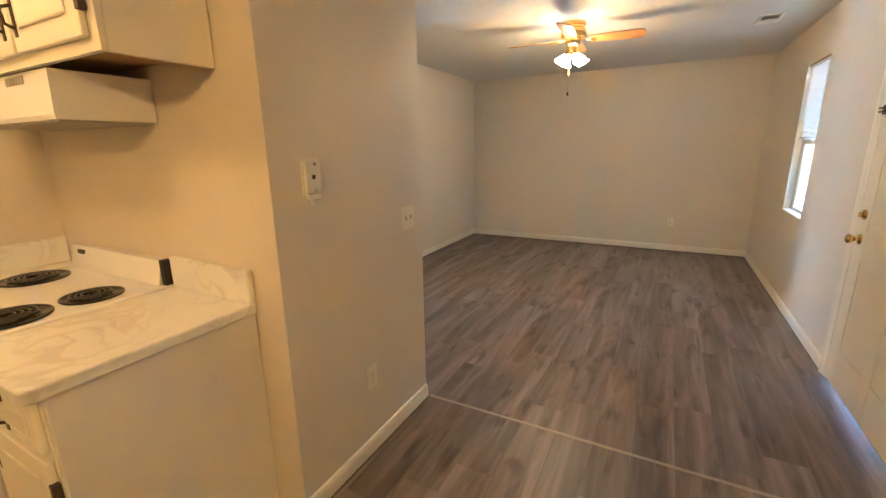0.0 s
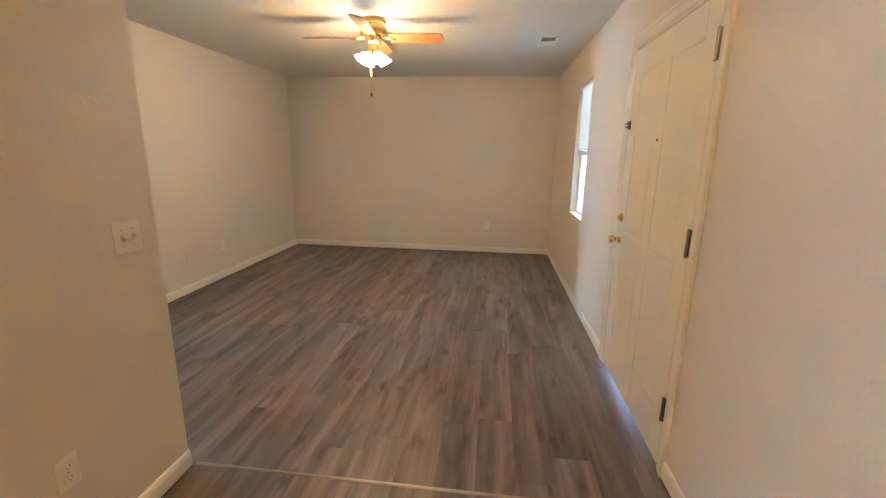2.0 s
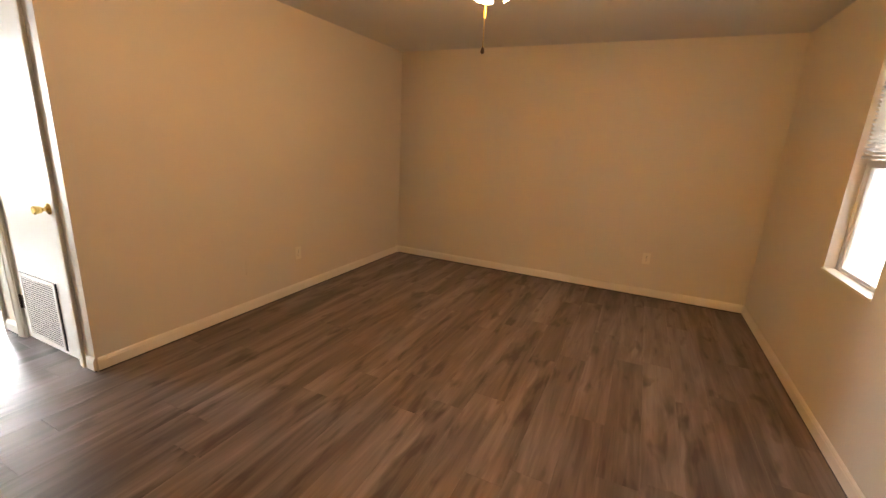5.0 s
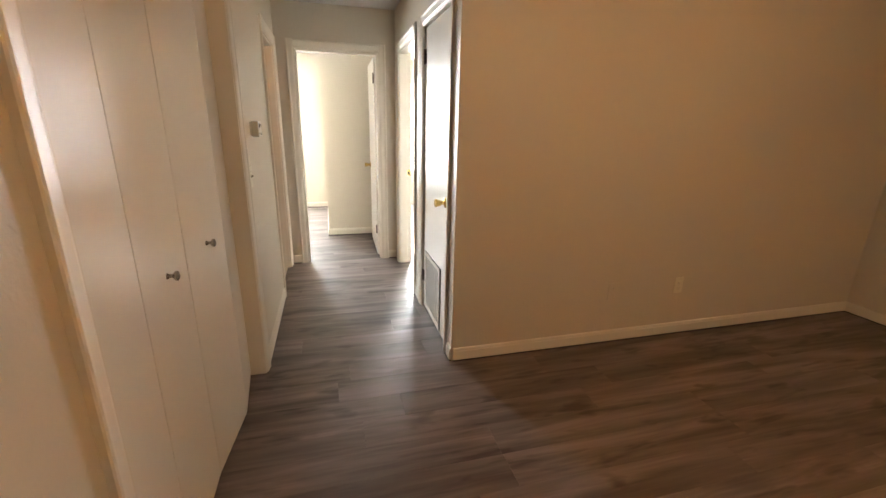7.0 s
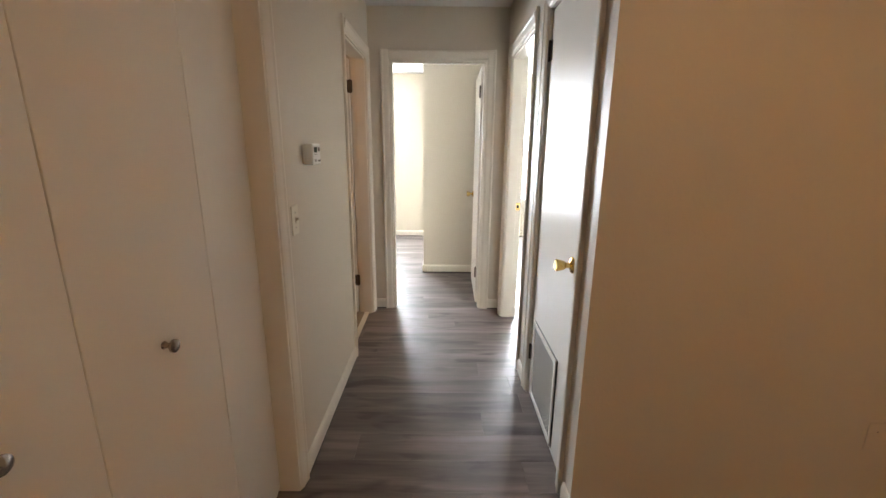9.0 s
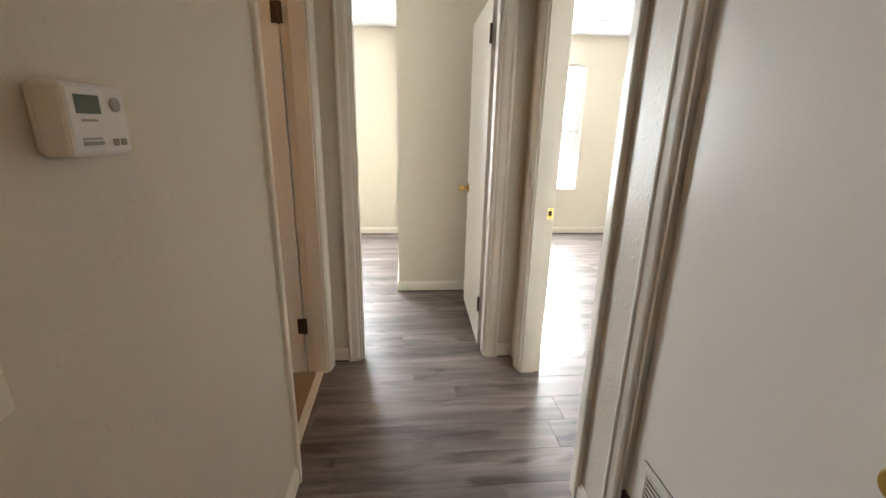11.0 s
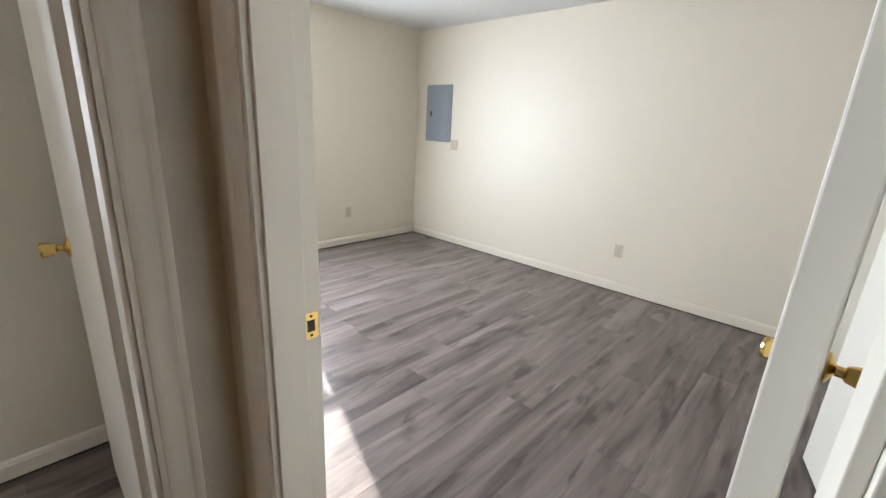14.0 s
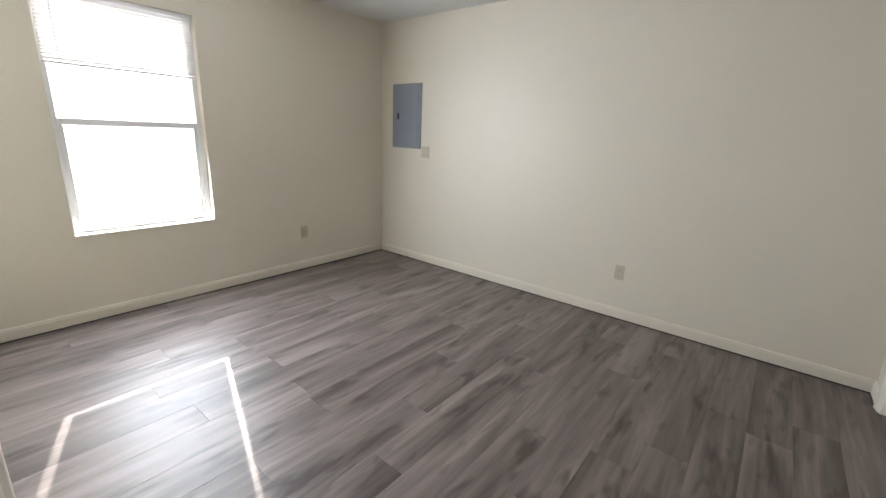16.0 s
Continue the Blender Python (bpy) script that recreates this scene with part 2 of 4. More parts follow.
def extrude(bm, outline, m, length):
    """Pushes a closed outline of (u, v) along the third axis of m."""
    a = [bm.verts.new(m @ Vector((u, v, 0))) for u, v in outline]
    b = [bm.verts.new(m @ Vector((u, v, length))) for u, v in outline]
    k = len(a)
    bm.faces.new(a)
    bm.faces.new(b[::-1])
    for i in range(k):
        bm.faces.new((a[i], b[i], b[(i + 1) % k], a[(i + 1) % k]))
    bmesh.ops.recalc_face_normals(bm, faces=bm.faces[:])


def tube(bm, points, radius, steps=8):
    """A round rod through points."""
    pts = [Vector(p) for p in points]
    rings = []
    for i, p in enumerate(pts):
        way = (pts[min(i + 1, len(pts) - 1)] - pts[max(i - 1, 0)]).normalized()
        q = way.to_track_quat("Z", "Y")
        rings.append([bm.verts.new(p + q @ Vector((radius * math.cos(2 * math.pi * s / steps), radius * math.sin(2 * math.pi * s / steps), 0))) for s in range(steps)])
    for a, b in zip(rings, rings[1:]):
        for i in range(steps):
            bm.faces.new((a[i], a[(i + 1) % steps], b[(i + 1) % steps], b[i]))
    bm.faces.new(rings[0][::-1])
    bm.faces.new(rings[-1])


def mesh_of(name, bm, mat, smooth=False):
    me = bpy.data.meshes.new(name)
    bm.to_mesh(me)
    bm.free()
    me.materials.append(mat)
    if smooth:
        me.polygons.foreach_set("use_smooth", [True] * len(me.polygons))
        me.set_sharp_from_angle(angle=radians(40))
    return me


def part(name, bm, mat, parent=None, label="", smooth=False, m=None):
    ob = new(name, mesh_of(name, bm, mat, smooth))
    ob.parent = parent
    if m is not None:
        ob.matrix_basis = m
    if label:
        ob["label"] = label
    return ob


def thing(name, m, label, category, group="", kind=""):
    ob = new(name)
    ob.empty_display_size = 0.1
    ob.matrix_basis = m
    return tagged(ob, label, category, group, kind)


def boxed(*args, bevel=0.0):
    bm = bmesh.new()
    box(bm, *args, bevel=bevel)
    return bm


# ---- the large structure ----
CEIL = 2.43


def wall(name, axis, face, back, a0, a1, label, openings=(), top=CEIL + 0.02):
    """A wall from face to back across axis ('x' or 'y'), running a0 to a1, with openings (a0, a1, z0, z1)."""
    bm = bmesh.new()
    cuts = sorted({a0, a1, *[o[0] for o in openings], *[o[1] for o in openings]})
    for s, e in zip(cuts, cuts[1:]):
        holes = sorted((o[2], o[3]) for o in openings if o[0] <= s + 1e-6 and o[1] >= e - 1e-6)
        z = 0.0
        for z0, z1 in holes + [(top, top)]:
            if z0 > z + 1e-6:
                p = (face, back, s, e) if axis == "x" else (s, e, face, back)
                box(bm, min(p[0], p[1]), max(p[0], p[1]), min(p[2], p[3]), max(p[2], p[3]), z, z0)
            z = z1
    return tagged(part(name, bm, WALL), label, "wall", kind="structure")


DOOR_TOP = 2.062
wall("wall_east", "x", 1.01, 1.15, -2.4, 7.06, "beige painted outer wall with entry door and window",
     [(2.685, 3.715, 0, 2.045), (4.85, 5.46, 0.82, 2.08)])
wall("wall_north", "y", 6.90, 7.06, -8.16, 1.01, "beige painted outer wall with orange-peel texture")
wall("wall_west", "x", -8.0, -8.16, -0.62, 6.90, "beige painted outer wall with two bedroom windows",
     [(4.18, 5.06, 0.60, 2.10), (1.30, 2.16, 0.60, 2.10)])
wall("wall_living_west", "x", -2.80, -2.92, 3.61, 6.90, "beige painted living room wall")
wall("wall_hall_north", "y", 3.49, 3.61, -4.955, -2.80, "beige painted hall wall with two door openings",
     [(-4.790, -3.966, 0, DOOR_TOP), (-3.67, -2.97, 0, DOOR_TOP)])
wall("wall_hall_end", "x", -4.955, -5.075, 2.28, 3.61, "beige painted wall at the end of the hall",
     [(2.556, 3.335, 0, DOOR_TOP)])
wall("wall_bedroom_south", "y", 3.49, 3.61, -8.0, -5.075, "beige painted wall between the bedrooms")
wall("wall_hall_south", "y", 2.40, 2.28, -4.955, -1.135, "beige painted wall with closet and bathroom openings",
     [(-4.855, -4.118, 0, DOOR_TOP), (-2.93, -1.395, 0, DOOR_TOP)])
wall("wall_closet_end", "x", -1.135, -1.255, 1.45, 2.28, "beige painted end of the closet block")
wall("wall_kitchen_north", "y", 1.45, 1.57, -2.82, -1.255, "beige painted kitchen wall behind the stove")
wall("wall_kitchen_west", "x", -2.70, -2.82, -2.4, 1.45, "beige painted kitchen side wall")
wall("wall_closet_west", "x", -2.96, -3.06, -0.62, 2.28, "beige painted wall beside the bathroom")
wall("wall_kitchen_south", "y", -2.4, -2.52, -2.82, 1.15, "plain beige kitchen back wall")
wall("wall_bath_west", "x", -4.955, -5.075, -0.62, 2.28, "beige painted wall between bathroom and bedroom")
wall("wall_south", "y", -0.62, -0.74, -8.16, -2.96, "plain beige outer wall")
wall("wall_back_closet_front", "x", -6.04, -6.14, 2.78, 3.49, "beige painted side of a closet block in the back bedroom")
wall("wall_back_closet_side", "y", 2.78, 2.88, -8.0, -6.14, "beige painted front of a closet block")
wall("wall_bedroom_closet", "x", -3.81, -3.70, 3.61, 6.90, "beige painted wall with bedroom closet opening",
     [(5.055, 6.668, 0, DOOR_TOP)])
wall("wall_utility_back", "y", 4.30, 4.40, -3.70, -2.92, "plain back wall of the utility closet")

bm = bmesh.new()
box(bm, -8.16, 1.15, -2.52, 7.06, CEIL, CEIL + 0.02)
tagged(part("ceiling", bm, CEILING), "off-white ceiling with a light stipple texture", "ceiling", kind="structure")
bm = bmesh.new()
box(bm, -8.3, 1.3, -2.7, 7.2, CEIL + 0.02, CEIL + 0.2)
tagged(part("roof_slab", bm, CEILING), "plain slab above the ceiling", "roof", kind="structure")

bm = bmesh.new()
box(bm, -1500, 1500, -1500, 1500, -0.35, -0.30)
tagged(part("ground", bm, GROUND), "flat dry grass ground outside", "ground", kind="structure")
# Self-lit panels added outdoors so the bedroom windows read as white.
WEST_GLOW = glowing("glow_backdrop_white", (0.93, 0.97, 1.0), 5.0)
tagged(part("backdrop_west_low", boxed(-11.6, -11.5, -14, 20, -0.29, 1.95), WEST_GLOW), "plain glowing panel low beyond the bedroom windows", "backdrop", kind="structure")
# Added faintly self-lit panel; shows blue in the window and holds back sky light.
EAST_GLOW = glowing("glow_backdrop_blue", (0.50, 0.75, 1.0), 0.085)
tagged(part("backdrop_west", boxed(-16.1, -16.0, -20, 26, -0.29, 3.6), WEST_GLOW), "plain glowing panel beyond the bedroom windows", "backdrop", kind="structure")
tagged(part("backdrop_east", boxed(2.8, 2.9, -6, 18, -0.29, 6.0), EAST_GLOW), "plain dim blue glowing panel beyond the living room window", "backdrop", kind="structure")
floor = tagged(part("floor", boxed(-8.16, 1.15, -2.52, 7.06, -0.30, -0.004), DARK), "grey-brown wood-look vinyl plank floor", "floor", kind="structure")

# bathroom floor and its threshold
tagged(part("floor_bathroom", boxed(-4.955, -3.06, -0.62, 2.33, -0.003, 0.004), BATH_FLOOR), "brown sheet vinyl bathroom floor", "floor", kind="structure")
tagged(part("threshold_bathroom", boxed(-4.855, -4.118, 2.325, 2.365, 0.0, 0.009, bevel=0.003), TRIM), "painted wooden bathroom threshold", "threshold", kind="structure")

# metal joint strip between kitchen and living room
bm = bmesh.new()
extrude(bm, [(-0.009, 0.0), (-0.008, 0.002), (-0.003, 0.004), (0.003, 0.004), (0.008, 0.002), (0.009, 0.0)],
        Matrix(((0, 0, 1, -1.12), (1, 0, 0, 2.42), (0, 1, 0, 0), (0, 0, 0, 1))), 2.125)
tagged(part("joint_strip", bm, STRIP), "satin metal joint strip across the plank floor", "trim", kind="structure")

# baseboards
BASE = [(0.0, 0.009), (0.013, 0.009), (0.013, 0.066), (0.010, 0.072), (0.010, 0.078), (0.005, 0.086), (0.0, 0.088)]


def baseboard(x0, y0, x1, y1, nx, ny, mat=TRIM, label="cream painted wooden baseboard"):
    """A board along a wall from one point to the other, standing out towards (nx, ny)."""
    way = Vector((x1 - x0, y1 - y0, 0))
    size = way.length
    way.normalize()
    m = Matrix(((nx, 0, way.x, x0), (ny, 0, way.y, y0), (0, 1, 0, 0), (0, 0, 0, 1)))
    bm = bmesh.new()
    extrude(bm, BASE, m, size)
    board = tagged(part("baseboard", bm, mat), label, "baseboard", "baseboards", "structure")
    # Dark strip fills the open joint and stands for its shade.
    bm = bmesh.new()
    extrude(bm, [(0.0, 0.0005), (0.0118, 0.0005), (0.0118, 0.0088), (0.0, 0.0088)], m, size)
    part("joint_shade", bm, DARK, board, "dark strip for the shade in the joint under the board")


for run in ((1.01, 3.775, 1.01, 6.90, -1, 0), (1.01, -2.4, 1.01, 2.625, -1, 0), (-2.80, 6.90, 1.01, 6.90, 0, -1),
            (-2.80, 3.50, -2.80, 6.90, 1, 0), (-1.135, 1.45, -1.135, 2.40, 1, 0), (-1.33, 2.40, -1.135, 2.40, 0, 1),
            (-2.88, 3.49, -2.80, 3.49, 0, -1), (-3.899, 3.49, -3.738, 3.49, 0, -1), (-4.052, 2.40, -2.995, 2.40, 0, 1),
            (-4.955, 2.41, -4.955, 2.494, 1, 0), (-4.955, 3.397, -4.955, 3.48, 1, 0), (-8.0, 3.61, -8.0, 6.90, 1, 0, WALL, "baseboard painted over in wall beige"),
            (-8.0, 6.90, -3.81, 6.90, 0, -1, WALL, "baseboard painted over in wall beige"), (-3.81, 6.745, -3.81, 6.90, -1, 0), (-3.81, 3.65, -3.81, 4.990, -1, 0), (-8.0, 3.61, -4.83, 3.61, 0, 1),
            (-6.04, 2.78, -6.04, 3.49, 1, 0), (-8.0, -0.6, -8.0, 2.78, 1, 0), (-8.0, 2.78, -6.04, 2.78, 0, -1)):
    baseboard(*run)

# casings: a moulded outline (across, out of the wall)
CASE = [(0, 0), (0.066, 0), (0.066, 0.013), (0.063, 0.0165), (0.057, 0.018), (0.050, 0.017), (0.043, 0.0135), (0.030, 0.012),
        (0.016, 0.0105), (0.008, 0.0085), (0.002, 0.006), (0, 0.004)]


def casing(axis, wall_at, out, a0, a1, top, name="trim"):
    """The moulding round a door opening on one wall face; out is the sign of the way out of the wall."""
    holder = thing(name, Matrix(), "cream painted moulded door casing", "trim", "door casings", "structure")
    for label, base, across, up, size in (("side_casing", (a0 + 0.004, 0), -1, True, top + 0.066), ("side_casing", (a1 - 0.004, 0), 1, True, top + 0.066),
                                          ("head_casing", (a0, top - 0.004), 1, False, a1 - a0)):
        bm = bmesh.new()
        if up:
            u, w = (across, 0), (0, 1)
        else:
            u, w = (0, 1), (1, 0)
        if axis == "y":
            m = Matrix(((u[0], 0, w[0], base[0]), (0, out, 0, wall_at), (u[1], 0, w[1], base[1]), (0, 0, 0, 1)))
        else:
            m = Matrix(((0, out, 0, wall_at), (u[0], 0, w[0], base[0]), (u[1], 0, w[1], base[1]), (0, 0, 0, 1)))
        extrude(bm, CASE, m, size)
        part(label, bm, TRIM, holder)
    return holder


def jambs(axis, w0, w1, a0, a1, top, stop=None, mat=TRIM):
    """The lining of an opening through a wall between w0 and w1, with an optional door stop (from, to)."""
    holder = thing("door_frame", Matrix(), "cream painted wooden door frame lining", "trim", "door frames", "structure")

    def place(name, a, b, z0, z1, s0=w0 - 0.002, s1=w1 + 0.002, bevel=0.0015):
        p = (s0, s1, a, b, z0, z1) if axis == "x" else (a, b, s0, s1, z0, z1)
        part(name, boxed(*p, bevel=bevel), mat, holder)
    place("side_jamb", a0, a0 + 0.016, 0, top)
    place("side_jamb", a1 - 0.016, a1, 0, top)
    place("head_jamb", a0 + 0.016, a1 - 0.016, top - 0.016, top)
    if stop:
        place("door_stop", a0 + 0.016, a0 + 0.027, 0, top - 0.016, *stop)
        place("door_stop", a1 - 0.027, a1 - 0.016, 0, top - 0.016, *stop)
        place("door_stop", a0 + 0.027, a1 - 0.027, top - 0.027, top - 0.016, *stop)


casing("y", 3.49, -1, -4.790, -3.966, DOOR_TOP)
casing("y", 3.61, 1, -4.790, -3.966, DOOR_TOP)
jambs("y", 3.49, 3.61, -4.790, -3.966, DOOR_TOP, (3.50, 3.573))
casing("y", 3.49, -1, -3.67, -2.97, DOOR_TOP)
jambs("y", 3.49, 3.61, -3.67, -2.97, DOOR_TOP, (3.540, 3.60))
casing("x", -4.955, 1, 2.556, 3.335, DOOR_TOP)
casing("x", -5.075, -1, 2.556, 3.335, DOOR_TOP)
jambs("x", -5.075, -4.955, 2.556, 3.335, DOOR_TOP, (-5.035, -4.965))
casing("y", 2.40, 1, -4.855, -4.118, DOOR_TOP)
jambs("y", 2.28, 2.40, -4.855, -4.118, DOOR_TOP, (2.318, 2.39))
casing("y", 2.40, 1, -2.93, -1.395, DOOR_TOP)
jambs("y", 2.28, 2.40, -2.93, -1.395, DOOR_TOP)
casing("x", -3.81, -1, 5.055, 6.668, DOOR_TOP)
jambs("x", -3.81, -3.70, 5.055, 6.668, DOOR_TOP)
casing("x", 1.01, -1, 2.685, 3.715, 2.045)
jambs("x", 1.01, 1.15, 2.685, 3.715, 2.045, (1.055, 1.10))


# ---- doors ----
def hinge(parent, z, mat=BRONZE, length=0.09, out=0.0, reach=0.030):
    bm = bmesh.new()
    lathe(bm, [(0, -length / 2 - 0.006), (0.005, -length / 2 - 0.003), (0.0065, -length / 2), (0.0065, length / 2), (0.005, length / 2 + 0.003), (0, length / 2 + 0.006)],
          Matrix.Translation((-0.004, 0.006 + out, z)), 12)
    box(bm, -0.002, reach, 0.0, 0.0022 + out, z - length / 2, z + length / 2)
    box(bm, -0.020, -0.006, 0.0, 0.0022 + out, z - length / 2, z + length / 2)
    part("hinge", bm, mat, parent)


def door_knob(parent, x, z, y, side, mat, tulip=True):
    """A knob with its rose on the face at y of a leaf; side is +1 or -1."""
    m = Matrix.Translation((x, y, z)) @ pose(0, 0, 0, -90 * side, 0, 0)
    bm = bmesh.new()
    lathe(bm, [(0, 0), (0.033, 0), (0.033, 0.004), (0.028, 0.009), (0.016, 0.013), (0.0115, 0.017), (0.0115, 0.030), (0.0165, 0.033),
               (0.0185, 0.038), (0.0215, 0.050), (0.0245, 0.062), (0.0245, 0.067), (0.021, 0.071), (0, 0.071)] if tulip else
          [(0, 0), (0.030, 0), (0.030, 0.004), (0.024, 0.009), (0.012, 0.013), (0.0115, 0.024), (0.018, 0.030), (0.0255, 0.042), (0.0265, 0.050),
           (0.023, 0.058), (0.014, 0.063), (0, 0.064)], m, 32)
    return part("door_handle", bm, mat, parent, smooth=True)


def flush_door(name, m, width, label, height=2.036, thick=0.035, hinges=True, knob=None, knob_z=0.93, group="interior doors", hinge_z=(0.30, 1.84), both=True):
    d = thing(name, m, label, "door", group)
    part("leaf", boxed(0.002, width, -thick, 0, 0.012, height, bevel=0.0025), DOOR, d)
    if hinges:
        for z in hinge_z:
            hinge(d, z)
    if knob:
        door_knob(d, width - 0.062, knob_z, 0, 1, knob)
        if both:
            door_knob(d, width - 0.062, knob_z, -thick, -1, knob)
        part("latch_plate", boxed(width, width + 0.0016, -thick / 2 - 0.012, -thick / 2 + 0.012, knob_z - 0.028, knob_z + 0.028), knob, d)
    return d


flush_door("bedroom_door", pose(-4.044, 3.622, 0, 0, 0, 86.3), 0.725, "open white flush bedroom door with a brass knob", knob=BRASS, knob_z=0.93)
flush_door("back_bedroom_door", pose(-5.079, 3.294, 0, 0, 0, 178.8), 0.752, "open cream flush door of the back bedroom, brass knob", knob=BRASS, knob_z=0.93)
flush_door("bathroom_door", pose(-4.825, 2.275, 0, 0, 0, -86), 0.69, "open cream flush bathroom door on dark hinges", knob=BRASS)
utility = flush_door("utility_door", pose(-3.652, 3.503, 0, 0, 0, 0) @ Matrix.Scale(-1, 4, (0, 1, 0)), 0.664, "closed white flush utility closet door with low grille", knob=BRASS, knob_z=0.955, both=False, hinge_z=(0.265, 1.86))

# return-air grille of the utility door: a flat frame, thin louvres turned down, a dark gap beside it
grille = part("grille", boxed(0.060, 0.505, 0.0, 0.003, 0.035, 0.485, bevel=0.001), DARK, utility, "white metal return grille")
for a, b, c, d in ((0.060, 0.505, 0.460, 0.485), (0.060, 0.505, 0.035, 0.060), (0.060, 0.085, 0.060, 0.460), (0.480, 0.505, 0.060, 0.460)):
    part("grille_frame", boxed(a, b, 0.003, 0.009, c, d, bevel=0.0015), DOOR, grille)
for i in range(26):
    bm = bmesh.new()
    z = 0.062 + i * 0.0153
    extrude(bm, [(0.003, z), (0.0045, z), (0.0085, z + 0.0125), (0.0070, z + 0.0130)], Matrix(((0, 0, 1, 0.085), (1, 0, 0, 0), (0, 1, 0, 0), (0, 0, 0, 1))), 0.395)
    part("grille_slat", bm, DOOR, grille)
part("gap", boxed(0.506, 0.514, 0.0, 0.002, 0.035, 0.487), DARK, grille)

# brass strike plate on the bedroom door frame
bm = bmesh.new()
box(bm, -4.774, -4.7725, 3.572, 3.606, 0.912, 0.972, bevel=0.0005)
strike = tagged(part("strike_plate", bm, BRASS), "worn brass strike plate on the door frame", "strike plate")
part("latch_hole", boxed(-4.7724, -4.7718, 3.580, 3.597, 0.929, 0.955), DARK, strike)
for z in (0.920, 0.964):
    bm = bmesh.new()
    lathe(bm, [(0, 0), (0.0035, 0), (0.003, 0.001), (0, 0.0012)], Matrix.Translation((-4.7725, 3.589, z)) @ pose(0, 0, 0, 0, 90, 0), 10)
    part("screw", bm, BRONZE, strike)

# entry door: six embossed panels
entry = thing("entry_door", pose(1.006, 2.704, 0, 0, 0, 90), "closed cream six-panel steel entry door with brass locks", "door")
W, H = 0.992, 2.022
bm = bmesh.new()
box(bm, 0, W, -0.045, -0.0045, 0.014, H)
sx = [(0.0, 0.125), (0.445, 0.547), (0.867, W)]
zs = [(0.014, 0.24), (0.785, 0.955), (1.535, 1.635), (1.875, H)]
for a, b in sx:
    box(bm, a, b, -0.0045, 0, 0.014, H, bevel=0.003)
for (a, b) in ((0.125, 0.445), (0.547, 0.867)):
    for c, d in zs:
        box(bm, a, b, -0.0045, 0, c, d, bevel=0.003)
leaf = part("leaf", bm, ENTRY, entry)
for a, b in ((0.125, 0.445), (0.547, 0.867)):
    for c, d in zip(zs, zs[1:]):
        bm = bmesh.new()
        g, k = 0.016, 0.042
        lo = [bm.verts.new((x, -0.0045, z)) for x, z in ((a + g, c[1] + g), (b - g, c[1] + g), (b - g, d[0] - g), (a + g, d[0] - g))]
        hi = [bm.verts.new((x, -0.001, z)) for x, z in ((a + k, c[1] + k), (b - k, c[1] + k), (b - k, d[0] - k), (a + k, d[0] - k))]
        bm.faces.new(hi)
        for i in range(4):
            bm.faces.new((lo[i], lo[(i + 1) % 4], hi[(i + 1) % 4], hi[i]))
        bmesh.ops.recalc_face_normals(bm, faces=bm.faces[:])
        part("panel", bm, ENTRY, entry)
for z in (0.30, 1.07, 1.83):
    hinge(entry, z, NICKEL, 0.115, 0.003, 0.005)
door_knob(entry, W - 0.062, 0.90, 0, 1, BRASS, tulip=False)
bm = bmesh.new()
lathe(bm, [(0, 0), (0.029, 0), (0.029, 0.006), (0.025, 0.012), (0, 0.013)], Matrix.Translation((W - 0.062, 0, 1.04)) @ pose(0, 0, 0, -90, 0, 0))
dead = part("deadbolt", bm, BRASS, entry, smooth=True)
part("thumb_turn", boxed(W - 0.066, W - 0.058, 0.012, 0.030, 1.025, 1.055, bevel=0.002), BRASS, dead)
bm = bmesh.new()
lathe(bm, [(0, 0), (0.008, 0), (0.008, 0.003), (0.004, 0.004), (0, 0.002)], Matrix.Translation((0.50, 0, 1.50)) @ pose(0, 0, 0, -90, 0, 0), 16)
part("peephole", bm, DARK, entry)
# swing-bar door guard
bm = bmesh.new()
box(bm, W - 0.036, W - 0.002, 0, 0.010, 1.575, 1.625, bevel=0.002)
guard = part("door_guard", bm, BRONZE, entry, "dark metal door guard")
for z in (1.59, 1.61):
    part("guard_arm", boxed(W - 0.046, W + 0.012, 0.010, 0.022, z - 0.005, z + 0.005, bevel=0.002), BRONZE, guard)
tagged(part("door_sweep", boxed(1.02, 1.06, 2.705, 3.69, 0.0, 0.002), DARK), "dark threshold under the entry door", "threshold", kind="structure")


# ---- bifold closet doors ----
def bifold(name, leaves, label, knob_at, flip=1):
    """leaves: rows of two floor points; knob_at: {leaf number: (share along it, height)}."""
    d = thing(name, Matrix(), label, "closet door")
    for i, ((x0, y0), (x1, y1)) in enumerate(leaves):
        size = math.hypot(x1 - x0, y1 - y0)
        m = Matrix.Translation((x0, y0, 0)) @ Matrix.Rotation(math.atan2(y1 - y0, x1 - x0), 4, "Z")
        one = part("leaf", boxed(0.0015, size - 0.0015, -0.030 if flip > 0 else 0, 0 if flip > 0 else 0.030, 0.022, 2.030, bevel=0.002), DOOR, d, m=m)
        if i in knob_at:
            share, z = knob_at[i]
            bm = bmesh.new()
            lathe(bm, [(0, 0), (0.010, 0), (0.0085, 0.003), (0.006, 0.006), (0.006, 0.016), (0.0125, 0.020), (0.016, 0.024), (0.0155, 0.029), (0.010, 0.032), (0, 0.033)],
                  Matrix.Translation((share * size, 0, z)) @ pose(0, 0, 0, -90 * flip, 0, 0), 24)
            part("knob", bm, NICKEL, one, "small satin metal knob", True)
    return d


